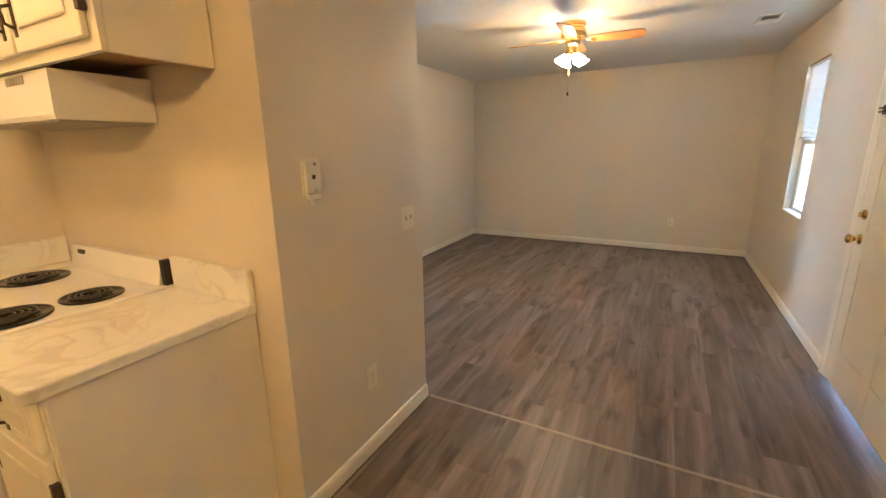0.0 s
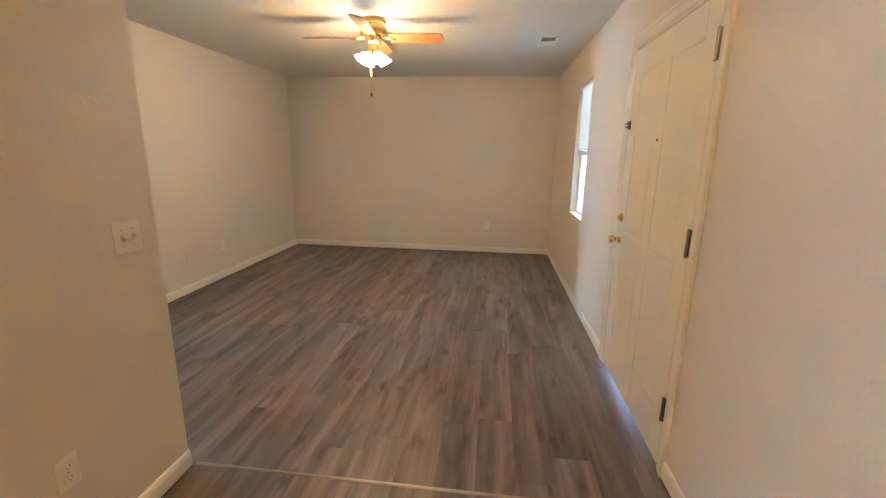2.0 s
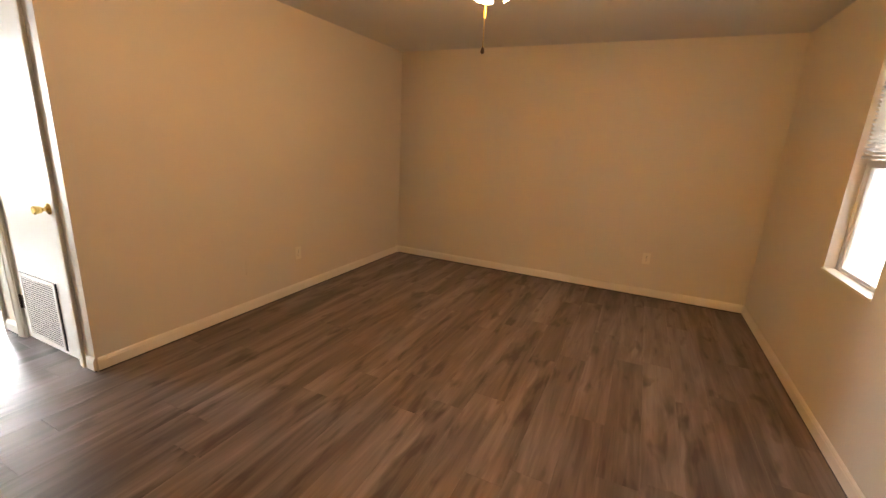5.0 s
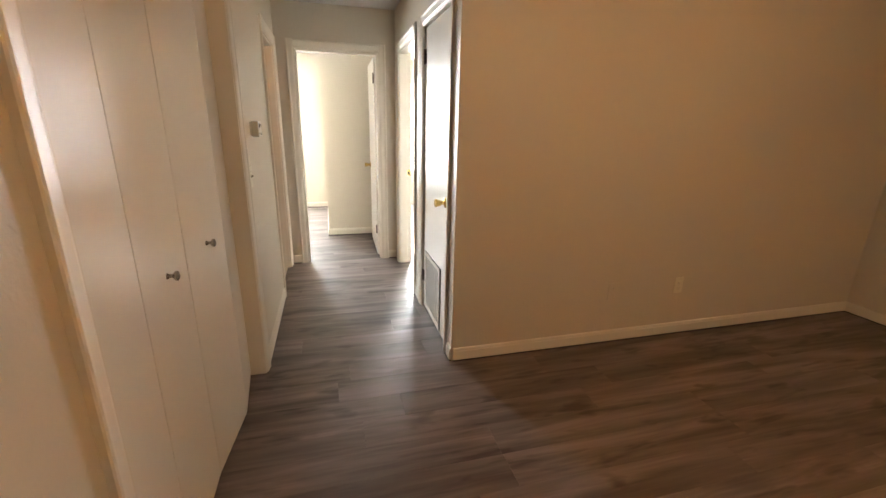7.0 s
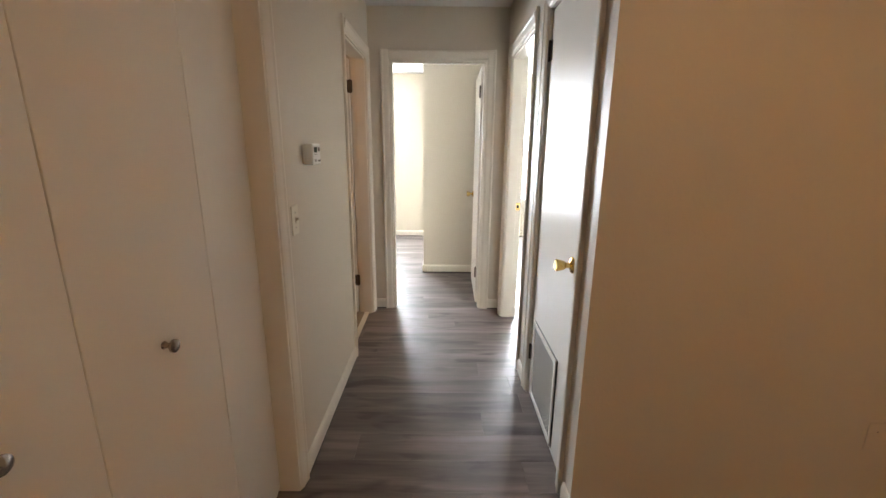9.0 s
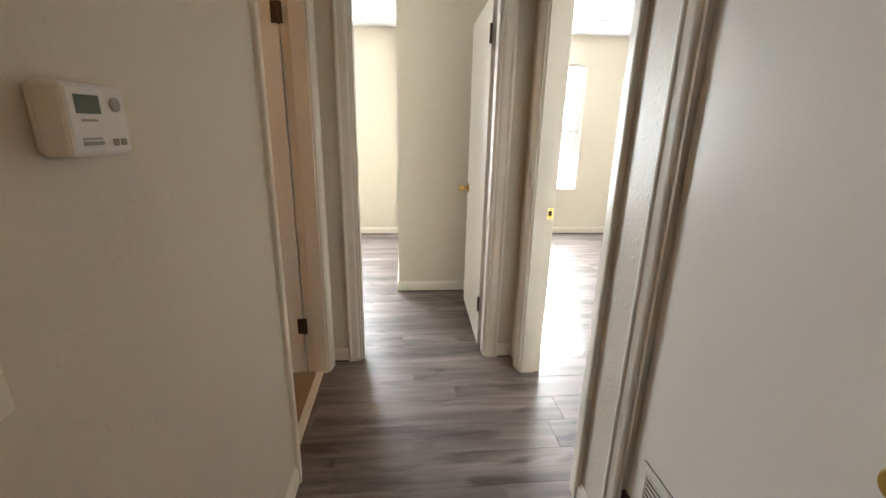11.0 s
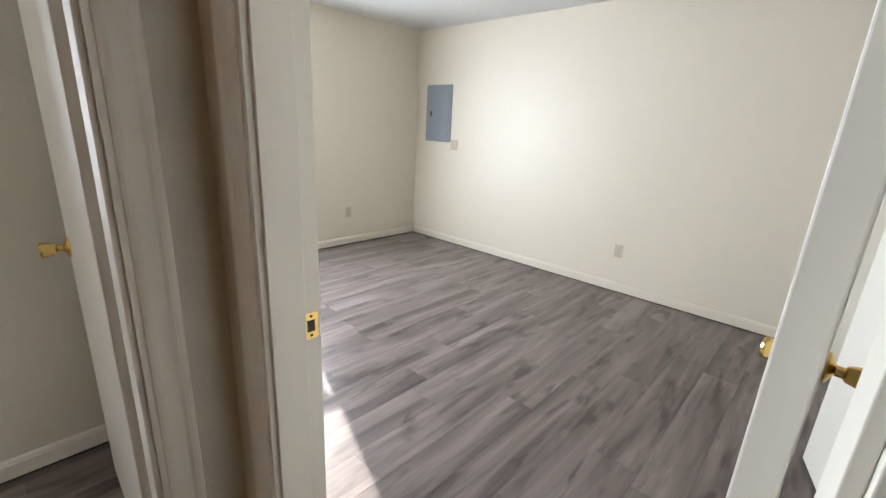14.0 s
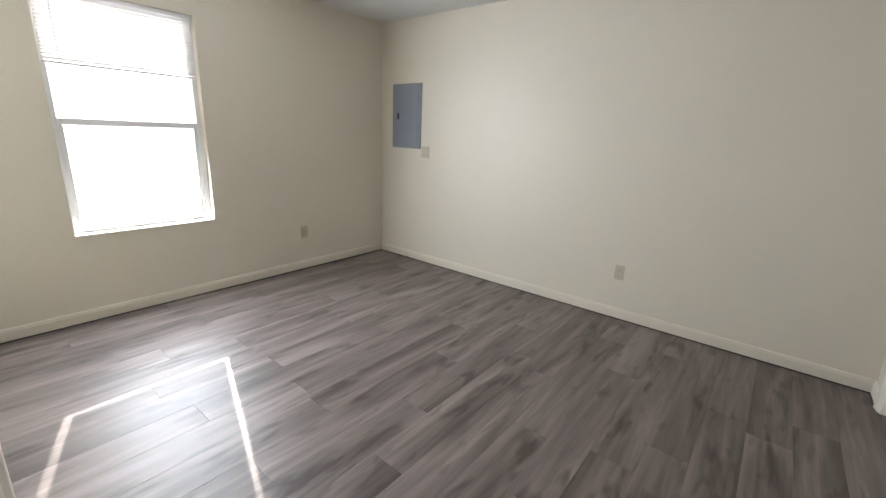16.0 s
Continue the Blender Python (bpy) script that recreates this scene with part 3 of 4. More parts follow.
bifold("bifold_door", [((-1.790, 2.322), (-1.412, 2.318)), ((-2.164, 2.320), (-1.790, 2.322)), ((-2.540, 2.358), (-2.164, 2.320)), ((-2.914, 2.318), (-2.540, 2.358))],
       "closed glossy cream bifold closet doors, one pair bowed out", {1: (0.50, 0.955), 2: (0.50, 0.955)})
bifold("bedroom_bifold_door", [((-3.758, 5.075), (-3.862, 5.455)), ((-3.862, 5.455), (-3.758, 5.845)), ((-3.758, 5.848), (-3.758, 6.246)), ((-3.758, 6.248), (-3.758, 6.648))],
       "white bifold closet doors, one pair slightly folded out", {1: (0.76, 0.915), 2: (0.40, 0.915)})
part_box = boxed(-3.30, -3.28, 4.42, 6.88, 0, CEIL)
tagged(part("wall_closet_back", part_box, WALL), "plain back wall of the bedroom closet", "wall", kind="structure")


# ---- windows ----
def window(name, axis_at, out, a0, a1, z0, z1, label, blind_to, diffuser=True, slat_step=0.021):
    """A single-hung window in a wall across x; out is the sign of the way outdoors."""
    w = thing(name, Matrix(), label, "window", kind="structure")
    x0, x1 = axis_at + out * 0.055, axis_at + out * 0.125

    def bar(n, xa, xb, a, b, c, d, mat=VINYL, bevel=0.003, parent=w):
        return part(n, boxed(min(xa, xb), max(xa, xb), a, b, c, d, bevel=bevel), mat, parent)
    for n, a, b, c, d in (("frame_side", a0, a0 + 0.034, z0, z1), ("frame_side", a1 - 0.034, a1, z0, z1),
                          ("frame_head", a0 + 0.034, a1 - 0.034, z1 - 0.034, z1), ("frame_sill", a0 + 0.034, a1 - 0.034, z0, z0 + 0.018)):
        bar(n, x0, x1, a, b, c, d)
    mid = z0 + 0.49 * (z1 - z0)
    rail = bar("meeting_rail", x0 - out * 0.004, x0 + out * 0.05, a0 + 0.034, a1 - 0.034, mid - 0.02, mid + 0.02)
    part("sash_lock", boxed(min(x0 - out * 0.004, x0 - out * 0.018), max(x0 - out * 0.004, x0 - out * 0.018), (a0 + a1) / 2 - 0.03, (a0 + a1) / 2 + 0.03, mid + 0.004, mid + 0.018, bevel=0.003), VINYL, rail)
    for n, a, b in (("sash_stile", a0 + 0.034, a0 + 0.058), ("sash_stile", a1 - 0.058, a1 - 0.034)):
        bar(n, x0 + out * 0.004, x0 + out * 0.03, a, b, z0 + 0.018, mid - 0.02)
    bar("sash_rail", x0 + out * 0.004, x0 + out * 0.03, a0 + 0.058, a1 - 0.058, z0 + 0.018, z0 + 0.034)
    for c, d, dx in ((z0 + 0.034, mid - 0.02, 0.016), (mid + 0.02, z1 - 0.034, 0.036)):
        pane = bar("pane", x0 + out * dx, x0 + out * (dx + 0.004), a0 + 0.036, a1 - 0.036, c, d, GLASS, 0)
        pane.visible_shadow = False
    # Added light-shaping sheet; its open edges let thin lines of sun through.
    if diffuser:
        bar("sash_diffuser", x0 + out * 0.060, x0 + out * 0.062, a0 + 0.112, a1 - 0.066, z0 + 0.092, mid - 0.01, DIFFUSER, 0)
    # painted sill board
    part("window_sill", boxed(min(axis_at - out * 0.012, axis_at + out * 0.055), max(axis_at - out * 0.012, axis_at + out * 0.055), a0 - 0.0, a1 + 0.0, z0 - 0.002, z0 + 0.012, bevel=0.003), TRIM, w)
    # raised mini blind
    bl = thing("window_blind", Matrix(), "white mini blind, partly raised, in the window recess", "blind", "window blinds")
    xb = axis_at + out * 0.030
    part("headrail", boxed(xb - 0.014, xb + 0.014, a0 + 0.010, a1 - 0.010, z1 - 0.028, z1 - 0.002, bevel=0.002), VINYL, bl)
    k = int((z1 - 0.04 - blind_to) / slat_step)
    bm = bmesh.new()
    extrude(bm, [(-0.0125, -0.003), (0, 0.0005), (0.0125, 0.002), (0.0125, 0.0026), (0, 0.0013), (-0.0125, -0.0022)],
            Matrix(((out, 0, 0, 0), (0, 0, 1, a0 + 0.014), (0, 1, 0, 0), (0, 0, 0, 1))), a1 - a0 - 0.028)
    me = mesh_of("slat", bm, SLAT)
    for i in range(k):
        s = new("slat", me)
        s.parent = bl
        s.matrix_basis = pose(xb, 0, z1 - 0.042 - i * slat_step, 0, 50 * out, 0)
    part("bottom_rail", boxed(xb - 0.012, xb + 0.012, a0 + 0.014, a1 - 0.014, z1 - 0.05 - k * slat_step, z1 - 0.036 - k * slat_step, bevel=0.003), VINYL, bl)
    for a in (a0 + 0.12, a1 - 0.12):
        bm = bmesh.new()
        tube(bm, [(xb, a, z1 - 0.03), (xb, a, z1 - 0.04 - k * slat_step)], 0.0009, 5)
        part("ladder_cord", bm, VINYL, bl)
    bm = bmesh.new()
    tube(bm, [(xb - out * 0.016, a0 + 0.09, z1 - 0.03), (xb - out * 0.018, a0 + 0.092, z1 - 0.45)], 0.003, 6)
    part("tilt_wand", bm, VINYL, bl)


window("window_1", -8.0, -1, 4.18, 5.06, 0.60, 2.10, "bright white single-hung bedroom window", 1.68)
window("window_2", -8.0, -1, 1.30, 2.16, 0.60, 2.10, "bright white single-hung back bedroom window", 1.68)
window("window_3", 1.01, 1, 4.85, 5.46, 0.82, 2.08, "white single-hung living room window", 1.46, False)


# ---- wall plates ----
def plate(name, m, label, category, w, h, mat, group=""):
    """An Empty on a wall: local x runs along the wall, y out of it, z up."""
    t = thing(name, m, label, category, group)
    part("plate", boxed(-w / 2, w / 2, 0, 0.005, -h / 2, h / 2, bevel=0.0018), mat, t)
    return t


def screw(parent, x, z, y=0.005):
    bm = bmesh.new()
    lathe(bm, [(0, 0), (0.003, 0), (0.0025, 0.001), (0, 0.0012)], Matrix.Translation((x, y, z)) @ pose(0, 0, 0, -90, 0, 0), 10)
    part("screw", bm, LEVER_GREY, parent)


def outlet(m, mat=PLASTIC, label="ivory plastic double wall outlet"):
    t = plate("wall_outlet", m, label, "outlet", 0.072, 0.116, mat, "wall outlets")
    for z in (-0.020, 0.020):
        face = part("receptacle", boxed(-0.017, 0.017, 0.005, 0.0075, z - 0.014, z + 0.014, bevel=0.002), mat, t)
        for x, hgt in ((-0.006, 0.008), (0.006, 0.0065)):
            part("slot", boxed(x - 0.001, x + 0.001, 0.0075, 0.0079, z - 0.002, z - 0.002 + hgt), DARK, face)
        bm = bmesh.new()
        lathe(bm, [(0, 0), (0.0022, 0), (0.0022, 0.0004), (0, 0.0004)], Matrix.Translation((0, 0.0075, z - 0.008)) @ pose(0, 0, 0, -90, 0, 0), 8)
        part("ground_hole", bm, DARK, face)
    screw(t, 0, 0)
    return t


def on_wall(side, x, y, z):
    """side: the way that the wall faces, in degrees from +y towards -x."""
    return pose(x, y, z, 0, 0, side)


outlet(on_wall(180, -5.308, 6.90, 0.378))
outlet(on_wall(-90, -8.0, 5.878, 0.376))
outlet(on_wall(-90, -2.80, 5.137, 0.375), CREAM, "pale cream plastic double wall outlet")
outlet(on_wall(180, 0.12, 6.90, 0.40), CREAM, "pale cream plastic double wall outlet")
outlet(on_wall(-90, -1.135, 1.905, 0.395), CREAM, "pale cream plastic double wall outlet")


def switch(m, gangs, label):
    t = plate("light_switch", m, label, "light switch", 0.072 + 0.046 * (gangs - 1), 0.116, CREAM, "light switches")
    for i in range(gangs):
        x = (i - (gangs - 1) / 2) * 0.046
        part("toggle_collar", boxed(x - 0.006, x + 0.006, 0.005, 0.0062, -0.013, 0.013, bevel=0.0005), PLASTIC, t)
        bm = bmesh.new()
        box(bm, x - 0.004, x + 0.004, 0.003, 0.018, -0.004, 0.006, bevel=0.0015)
        bmesh.ops.rotate(bm, verts=bm.verts[:], cent=(x, 0.004, 0), matrix=Matrix.Rotation(radians(24 - 48 * (i % 2)), 3, "X"))
        part("toggle", bm, PLASTIC, t)
        screw(t, x, 0.030)
        screw(t, x, -0.030)


switch(on_wall(-90, -1.135, 2.258, 1.10), 2, "ivory double light switch by the wall's end")
switch(on_wall(0, -3.09, 2.40, 1.12), 1, "ivory single light switch in the hall")
cover = plate("blank_plate", on_wall(180, -7.355, 6.90, 1.168), "small ivory cover plate below the breaker panel", "wall plate", 0.105, 0.112, PLASTIC)
screw(cover, 0, 0.04)
screw(cover, 0, -0.04)

painted_plate = plate("blank_plate", on_wall(-90, -2.80, 4.603, 0.375), "blank wall plate painted over in wall beige", "wall plate", 0.072, 0.116, WALL)
screw(painted_plate, 0, 0.021)

# phone wall plate
phone = plate("phone_jack", on_wall(-90, -1.135, 1.628, 1.345), "ivory wall phone plate with studs and a jack", "phone jack", 0.084, 0.132, CREAM)
part("raised_face", boxed(-0.036, 0.036, 0.005, 0.018, -0.058, 0.058, bevel=0.003), CREAM, phone)
part("jack_socket", boxed(-0.008, 0.008, 0.018, 0.0186, -0.008, 0.008), DARK, phone)
for z in (0.046, -0.046):
    bm = bmesh.new()
    lathe(bm, [(0, 0), (0.003, 0), (0.003, 0.006), (0.0055, 0.007), (0.0055, 0.010), (0, 0.011)], Matrix.Translation((0, 0.018, z)) @ pose(0, 0, 0, -90, 0, 0), 12)
    part("mounting_stud", bm, CHROME, phone)
part("clip", boxed(-0.030, 0.030, 0.006, 0.020, -0.078, -0.062, bevel=0.002), WHITE_PLASTIC, phone, "translucent plastic clip")
part("clip_tab", boxed(0.004, 0.016, 0.006, 0.014, -0.100, -0.078, bevel=0.002), WHITE_PLASTIC, phone)

# thermostat
th = thing("thermostat", on_wall(0, -3.292, 2.40, 1.370), "white digital thermostat with grey display on hall wall", "thermostat")
part("backing", boxed(-0.050, 0.050, 0, 0.008, -0.040, 0.040, bevel=0.003), WHITE_PLASTIC, th)
part("body", boxed(-0.056, 0.056, 0.008, 0.046, -0.044, 0.044, bevel=0.006), WHITE_PLASTIC, th)
part("display", boxed(-0.002, 0.040, 0.046, 0.0468, 0.008, 0.030), LCD, th, "dark lcd display")
bm = bmesh.new()
lathe(bm, [(0, 0), (0.009, 0), (0.009, 0.003), (0, 0.004)], Matrix.Translation((-0.030, 0.046, 0.020)) @ pose(0, 0, 0, -90, 0, 0), 20)
part("round_button", bm, LEVER_GREY, th)
for z, a, b in ((0.0, 0.006, 0.034), (-0.022, 0.004, 0.038)):
    part("printed_line", boxed(a, b, 0.046, 0.0465, z - 0.0015, z + 0.0015), LEVER_GREY, th)
part("slider_slot", boxed(0.002, 0.038, 0.046, 0.0466, -0.030, -0.025), LEVER_GREY, th)
for x in (-0.020, -0.036):
    part("button", boxed(x - 0.005, x + 0.005, 0.046, 0.0485, -0.032, -0.023, bevel=0.001), LEVER_GREY, th)

# breaker panel
bp = thing("breaker_panel", on_wall(180, -7.622, 6.90, 1.513), "grey steel breaker panel set into the wall", "electrical panel")
part("cover", boxed(-0.203, 0.203, 0, 0.010, -0.318, 0.318, bevel=0.002), STEEL_GREY, bp)
pd = part("panel_door", boxed(-0.165, 0.172, 0.010, 0.016, -0.29, 0.29, bevel=0.003), STEEL_GREY, bp)
part("latch", boxed(0.100, 0.126, 0.016, 0.021, -0.03, 0.03, bevel=0.002), DARK, pd, "black slide latch")
for x in (-0.19, 0.19):
    for z in (-0.30, 0.30):
        screw(bp, x, z, 0.010)


# ---- ceiling things ----
def vent(x, y, w, d, rows, label):
    v = thing("ceiling_vent", Matrix.Translation((x, y, CEIL)), label, "vent", "ceiling vents")
    part("backing", boxed(-w / 2 + 0.018, w / 2 - 0.018, -d / 2 + 0.018, d / 2 - 0.018, -0.0015, 0.0), DARK, v)
    for a, b, c, e in ((-w / 2, w / 2, -d / 2, -d / 2 + 0.024), (-w / 2, w / 2, d / 2 - 0.024, d / 2), (-w / 2, -w / 2 + 0.024, -d / 2 + 0.024, d / 2 - 0.024), (w / 2 - 0.024, w / 2, -d / 2 + 0.024, d / 2 - 0.024)):
        part("frame", boxed(a, b, c, e, -0.009, -0.0005, bevel=0.002), TRIM, v)
    for i in range(rows):
        yy = -d / 2 + 0.03 + (d - 0.06) * i / (rows - 1)
        bm = bmesh.new()
        box(bm, -w / 2 + 0.024, w / 2 - 0.024, yy - 0.007, yy + 0.007, -0.006, -0.005)
        bmesh.ops.rotate(bm, verts=bm.verts[:], cent=(0, yy, -0.0055), matrix=Matrix.Rotation(radians(35 if i < rows / 2 else -35), 3, "X"))
        part("slat", bm, TRIM, v)


vent(0.628, 5.11, 0.17, 0.30, 11, "white slatted ceiling vent in the living room")
vent(-7.25, 4.92, 0.16, 0.30, 11, "white slatted ceiling vent in the bedroom")


def dome(x, y, lit, label):
    d = thing("ceiling_light", Matrix.Translation((x, y, CEIL)), label, "ceiling light", "dome ceiling lights")
    bm = bmesh.new()
    lathe(bm, [(0, 0), (0.135, 0), (0.14, -0.008), (0.135, -0.020), (0.12, -0.022), (0, -0.022)])
    part("base", bm, BRASS if not lit else VINYL, d, smooth=True)
    bm = bmesh.new()
    lathe(bm, [(0.125, -0.022), (0.13, -0.035), (0.115, -0.065), (0.075, -0.090), (0.03, -0.100), (0, -0.101)])
    g = part("glass_dome", bm, LIT_DOME, d, smooth=True)
    g.visible_shadow = False
    return d


dome(-6.47, 5.78, True, "lit white glass dome light on the bedroom ceiling")
kl = dome(-1.75, 0.50, True, "lit round glass dome light on the kitchen ceiling")

dome(-3.95, 1.0, True, "lit round glass dome light in the bathroom")
dome(-0.15, -1.05, True, "lit round glass dome light near the entry")

# ceiling fan with light kit
FX, FY = -0.80, 4.40
fan = thing("ceiling_fan", Matrix.Translation((FX, FY, CEIL)), "brass ceiling fan with oak blades and lit glass shades", "ceiling fan")
bm = bmesh.new()
lathe(bm, [(0, 0), (0.095, 0), (0.10, -0.006), (0.10, -0.022), (0.088, -0.030), (0.088, -0.045), (0.102, -0.055), (0.105, -0.10), (0.095, -0.118), (0.060, -0.126), (0, -0.126)])
part("motor_housing", bm, BRASS, fan, "polished brass motor housing", True)
bm = bmesh.new()
lathe(bm, [(0, -0.126), (0.062, -0.128), (0.066, -0.150), (0.055, -0.172), (0.040, -0.182), (0.048, -0.215), (0.056, -0.245), (0.045, -0.268), (0.018, -0.280), (0, -0.282)])
part("switch_housing", bm, BRASS, fan, smooth=True)
for i in range(4):
    a = radians(4 + 90 * i)
    turn = Matrix.Rotation(a, 4, "Z")
    bm = bmesh.new()
    pts = [(0.13, 0.045), (0.20, 0.055), (0.40, 0.064), (0.50, 0.066), (0.535, 0.058), (0.552, 0.036), (0.556, 0.0)]
    outline = pts + [(x, -y) for x, y in reversed(pts[:-1])]
    extrude(bm, outline, Matrix(((1, 0, 0, 0), (0, 1, 0, 0), (0, 0, 1, -0.0035), (0, 0, 0, 1))), 0.007)
    bmesh.ops.rotate(bm, verts=bm.verts[:], cent=(0, 0, 0), matrix=Matrix.Rotation(radians(-15), 3, "X"))
    part("blade", bm, OAK, fan, "honey oak fan blade", m=turn @ Matrix.Translation((0, 0, -0.135)))
    bm = bmesh.new()
    tube(bm, [(0.075, -0.016, -0.128), (0.105, -0.030, -0.136), (0.15, -0.018, -0.141)], 0.005, 8)
    tube(bm, [(0.075, 0.016, -0.128), (0.105, 0.030, -0.134), (0.15, 0.018, -0.139)], 0.005, 8)
    box(bm, 0.14, 0.185, -0.028, 0.028, -0.147, -0.142, bevel=0.002)
    part("blade_arm", bm, BRASS, fan, smooth=True, m=turn)
for i in range(4):
    a = radians(42 + 90 * i)
    turn = Matrix.Rotation(a, 4, "Z")
    bm = bmesh.new()
    tube(bm, [(0.035, 0, -0.250), (0.062, 0, -0.245), (0.078, 0, -0.258)], 0.007, 8)
    part("lamp_arm", bm, BRASS, fan, smooth=True, m=turn)
    tilt = turn @ Matrix.Translation((0.074, 0, -0.255)) @ Matrix.Rotation(radians(-34), 4, "Y") @ Matrix.Scale(0.86, 4)
    bm = bmesh.new()
    prof = [(0.017, 0.0), (0.024, -0.012), (0.034, -0.034), (0.046, -0.058), (0.060, -0.076), (0.0575, -0.0765), (0.0435, -0.058), (0.031, -0.034), (0.021, -0.012), (0.014, 0.0)]
    lathe(bm, prof, Matrix(), 24)
    for v in bm.verts:
        if v.co.z < -0.05:
            s = 1 + 0.06 * math.cos(8 * math.atan2(v.co.y, v.co.x)) * (-v.co.z - 0.05) / 0.026
            v.co.x, v.co.y = v.co.x * s, v.co.y * s
    sh = part("glass_shade", bm, SHADE, fan, "lit frosted tulip glass shade", True, m=tilt)
    sh.visible_shadow = False
bm = bmesh.new()
tube(bm, [(-0.020, -0.02, -0.24), (-0.020, -0.02, -0.545)], 0.0022, 6)
chain = part("pull_chain", bm, BRASS, fan)
bm = bmesh.new()
lathe(bm, [(0, 0.018), (0.006, 0.010), (0.010, -0.008), (0.005, -0.016), (0, -0.018)], Matrix.Translation((-0.020, -0.02, -0.558)), 12)
part("fob", bm, BRONZE, chain)

# ---- kitchen ----
# stove
SX0, SX1, SF, SB = -2.515, -1.745, 0.80, 1.44
stove = thing("stove", Matrix.Translation((SX0, SB, 0)), "white electric coil stove with a low back guard", "stove")
SW, SD = SX1 - SX0, SB - SF
part("body", boxed(0, SW, -SD + 0.03, -0.005, 0.03, 0.885, bevel=0.004), APPLIANCE, stove)
part("cooktop", boxed(-0.002, SW + 0.002, -SD + 0.005, -0.004, 0.886, 0.912, bevel=0.008), APPLIANCE, stove)
bm = bmesh.new()
extrude(bm, [(-0.052, 0.912), (-0.004, 0.912), (-0.004, 1.010), (-0.010, 1.015), (-0.030, 1.011), (-0.048, 0.93)],
        Matrix(((0, 0, 1, 0), (1, 0, 0, 0), (0, 1, 0, 0), (0, 0, 0, 1))), SW - 0.03)
guard_ob = part("back_guard", bm, APPLIANCE, stove)
part("end_cap", boxed(SW - 0.029, SW, -0.040, -0.002, 0.912, 1.018, bevel=0.003), DARK, stove, "black end cap")
part("badge", boxed(0.06, 0.12, -0.041, -0.033, 0.975, 0.995, bevel=0.002), DARK, guard_ob)
bm = boxed(0.02, SW - 0.02, -SD, -SD + 0.03, 0.20, 0.79, bevel=0.006)
od = part("oven_door", bm, APPLIANCE, stove)
part("oven_window", boxed(0.14, SW - 0.14, -SD - 0.003, -SD, 0.36, 0.62, bevel=0.001), DARK, od)
bm = bmesh.new()
tube(bm, [(0.08, -SD, 0.74), (0.08, -SD - 0.04, 0.74), (SW - 0.08, -SD - 0.04, 0.74), (SW - 0.08, -SD, 0.74)], 0.010, 8)
part("oven_handle", bm, CHROME, od)
part("drawer", boxed(0.02, SW - 0.02, -SD + 0.002, -SD + 0.03, 0.05, 0.185, bevel=0.006), APPLIANCE, stove)
for bx, by, r in ((0.635, -0.235, 0.078), (0.135, -0.235, 0.098), (0.635, -0.475, 0.098), (0.135, -0.475, 0.078)):
    bm = bmesh.new()
    lathe(bm, [(r + 0.02, 0.9125), (r + 0.022, 0.917), (r + 0.012, 0.919), (r + 0.006, 0.9145), (0, 0.9135)], Matrix.Translation((bx, by, 0)))
    pan = part("drip_pan", bm, COIL, stove, "glossy black drip bowl", True)
    bm = bmesh.new()
    lathe(bm, [(r + 0.013, 0.9165), (r + 0.022, 0.9165), (r + 0.021, 0.921), (r + 0.014, 0.921), (r + 0.013, 0.9165)], Matrix.Translation((bx, by, 0)))
    part("trim_ring", bm, COIL, pan, smooth=True)
    bm = bmesh.new()
    turns = 4 if r > 0.09 else 3
    tube(bm, [(bx + (0.02 + (r - 0.024) * k / (turns * 20)) * math.cos(2 * math.pi * k / 20), by + (0.02 + (r - 0.024) * k / (turns * 20)) * math.sin(2 * math.pi * k / 20), 0.924) for k in range(turns * 20 + 1)], 0.0045, 6)
    part("coil", bm, COIL, pan, smooth=True)

# base cabinet beside the stove with end panel
CX0, CX1 = -1.740, -1.285
cab = thing("base_cabinet", Matrix(), "cream painted base cabinet with a pale end panel", "cabinet")
part("end_panel", boxed(CX1 - 0.019, CX1, 0.845, 1.447, 0.0, 0.862, bevel=0.001), painted("pale_laminate_panel", (0.74, 0.71, 0.68), 0.5, 40, 0.05, 0.03), cab, "pale laminate end panel")
part("carcass", boxed(CX0 + 0.003, CX1 - 0.020, 0.86, 1.446, 0.09, 0.862), CABINET, cab)
part("toe_kick", boxed(CX0 + 0.003, CX1 - 0.020, 0.92, 0.94, 0.0, 0.089), DARK, cab)
part("face_frame", boxed(CX0 + 0.003, CX1 - 0.020, 0.842, 0.859, 0.09, 0.862, bevel=0.001), CABINET, cab)


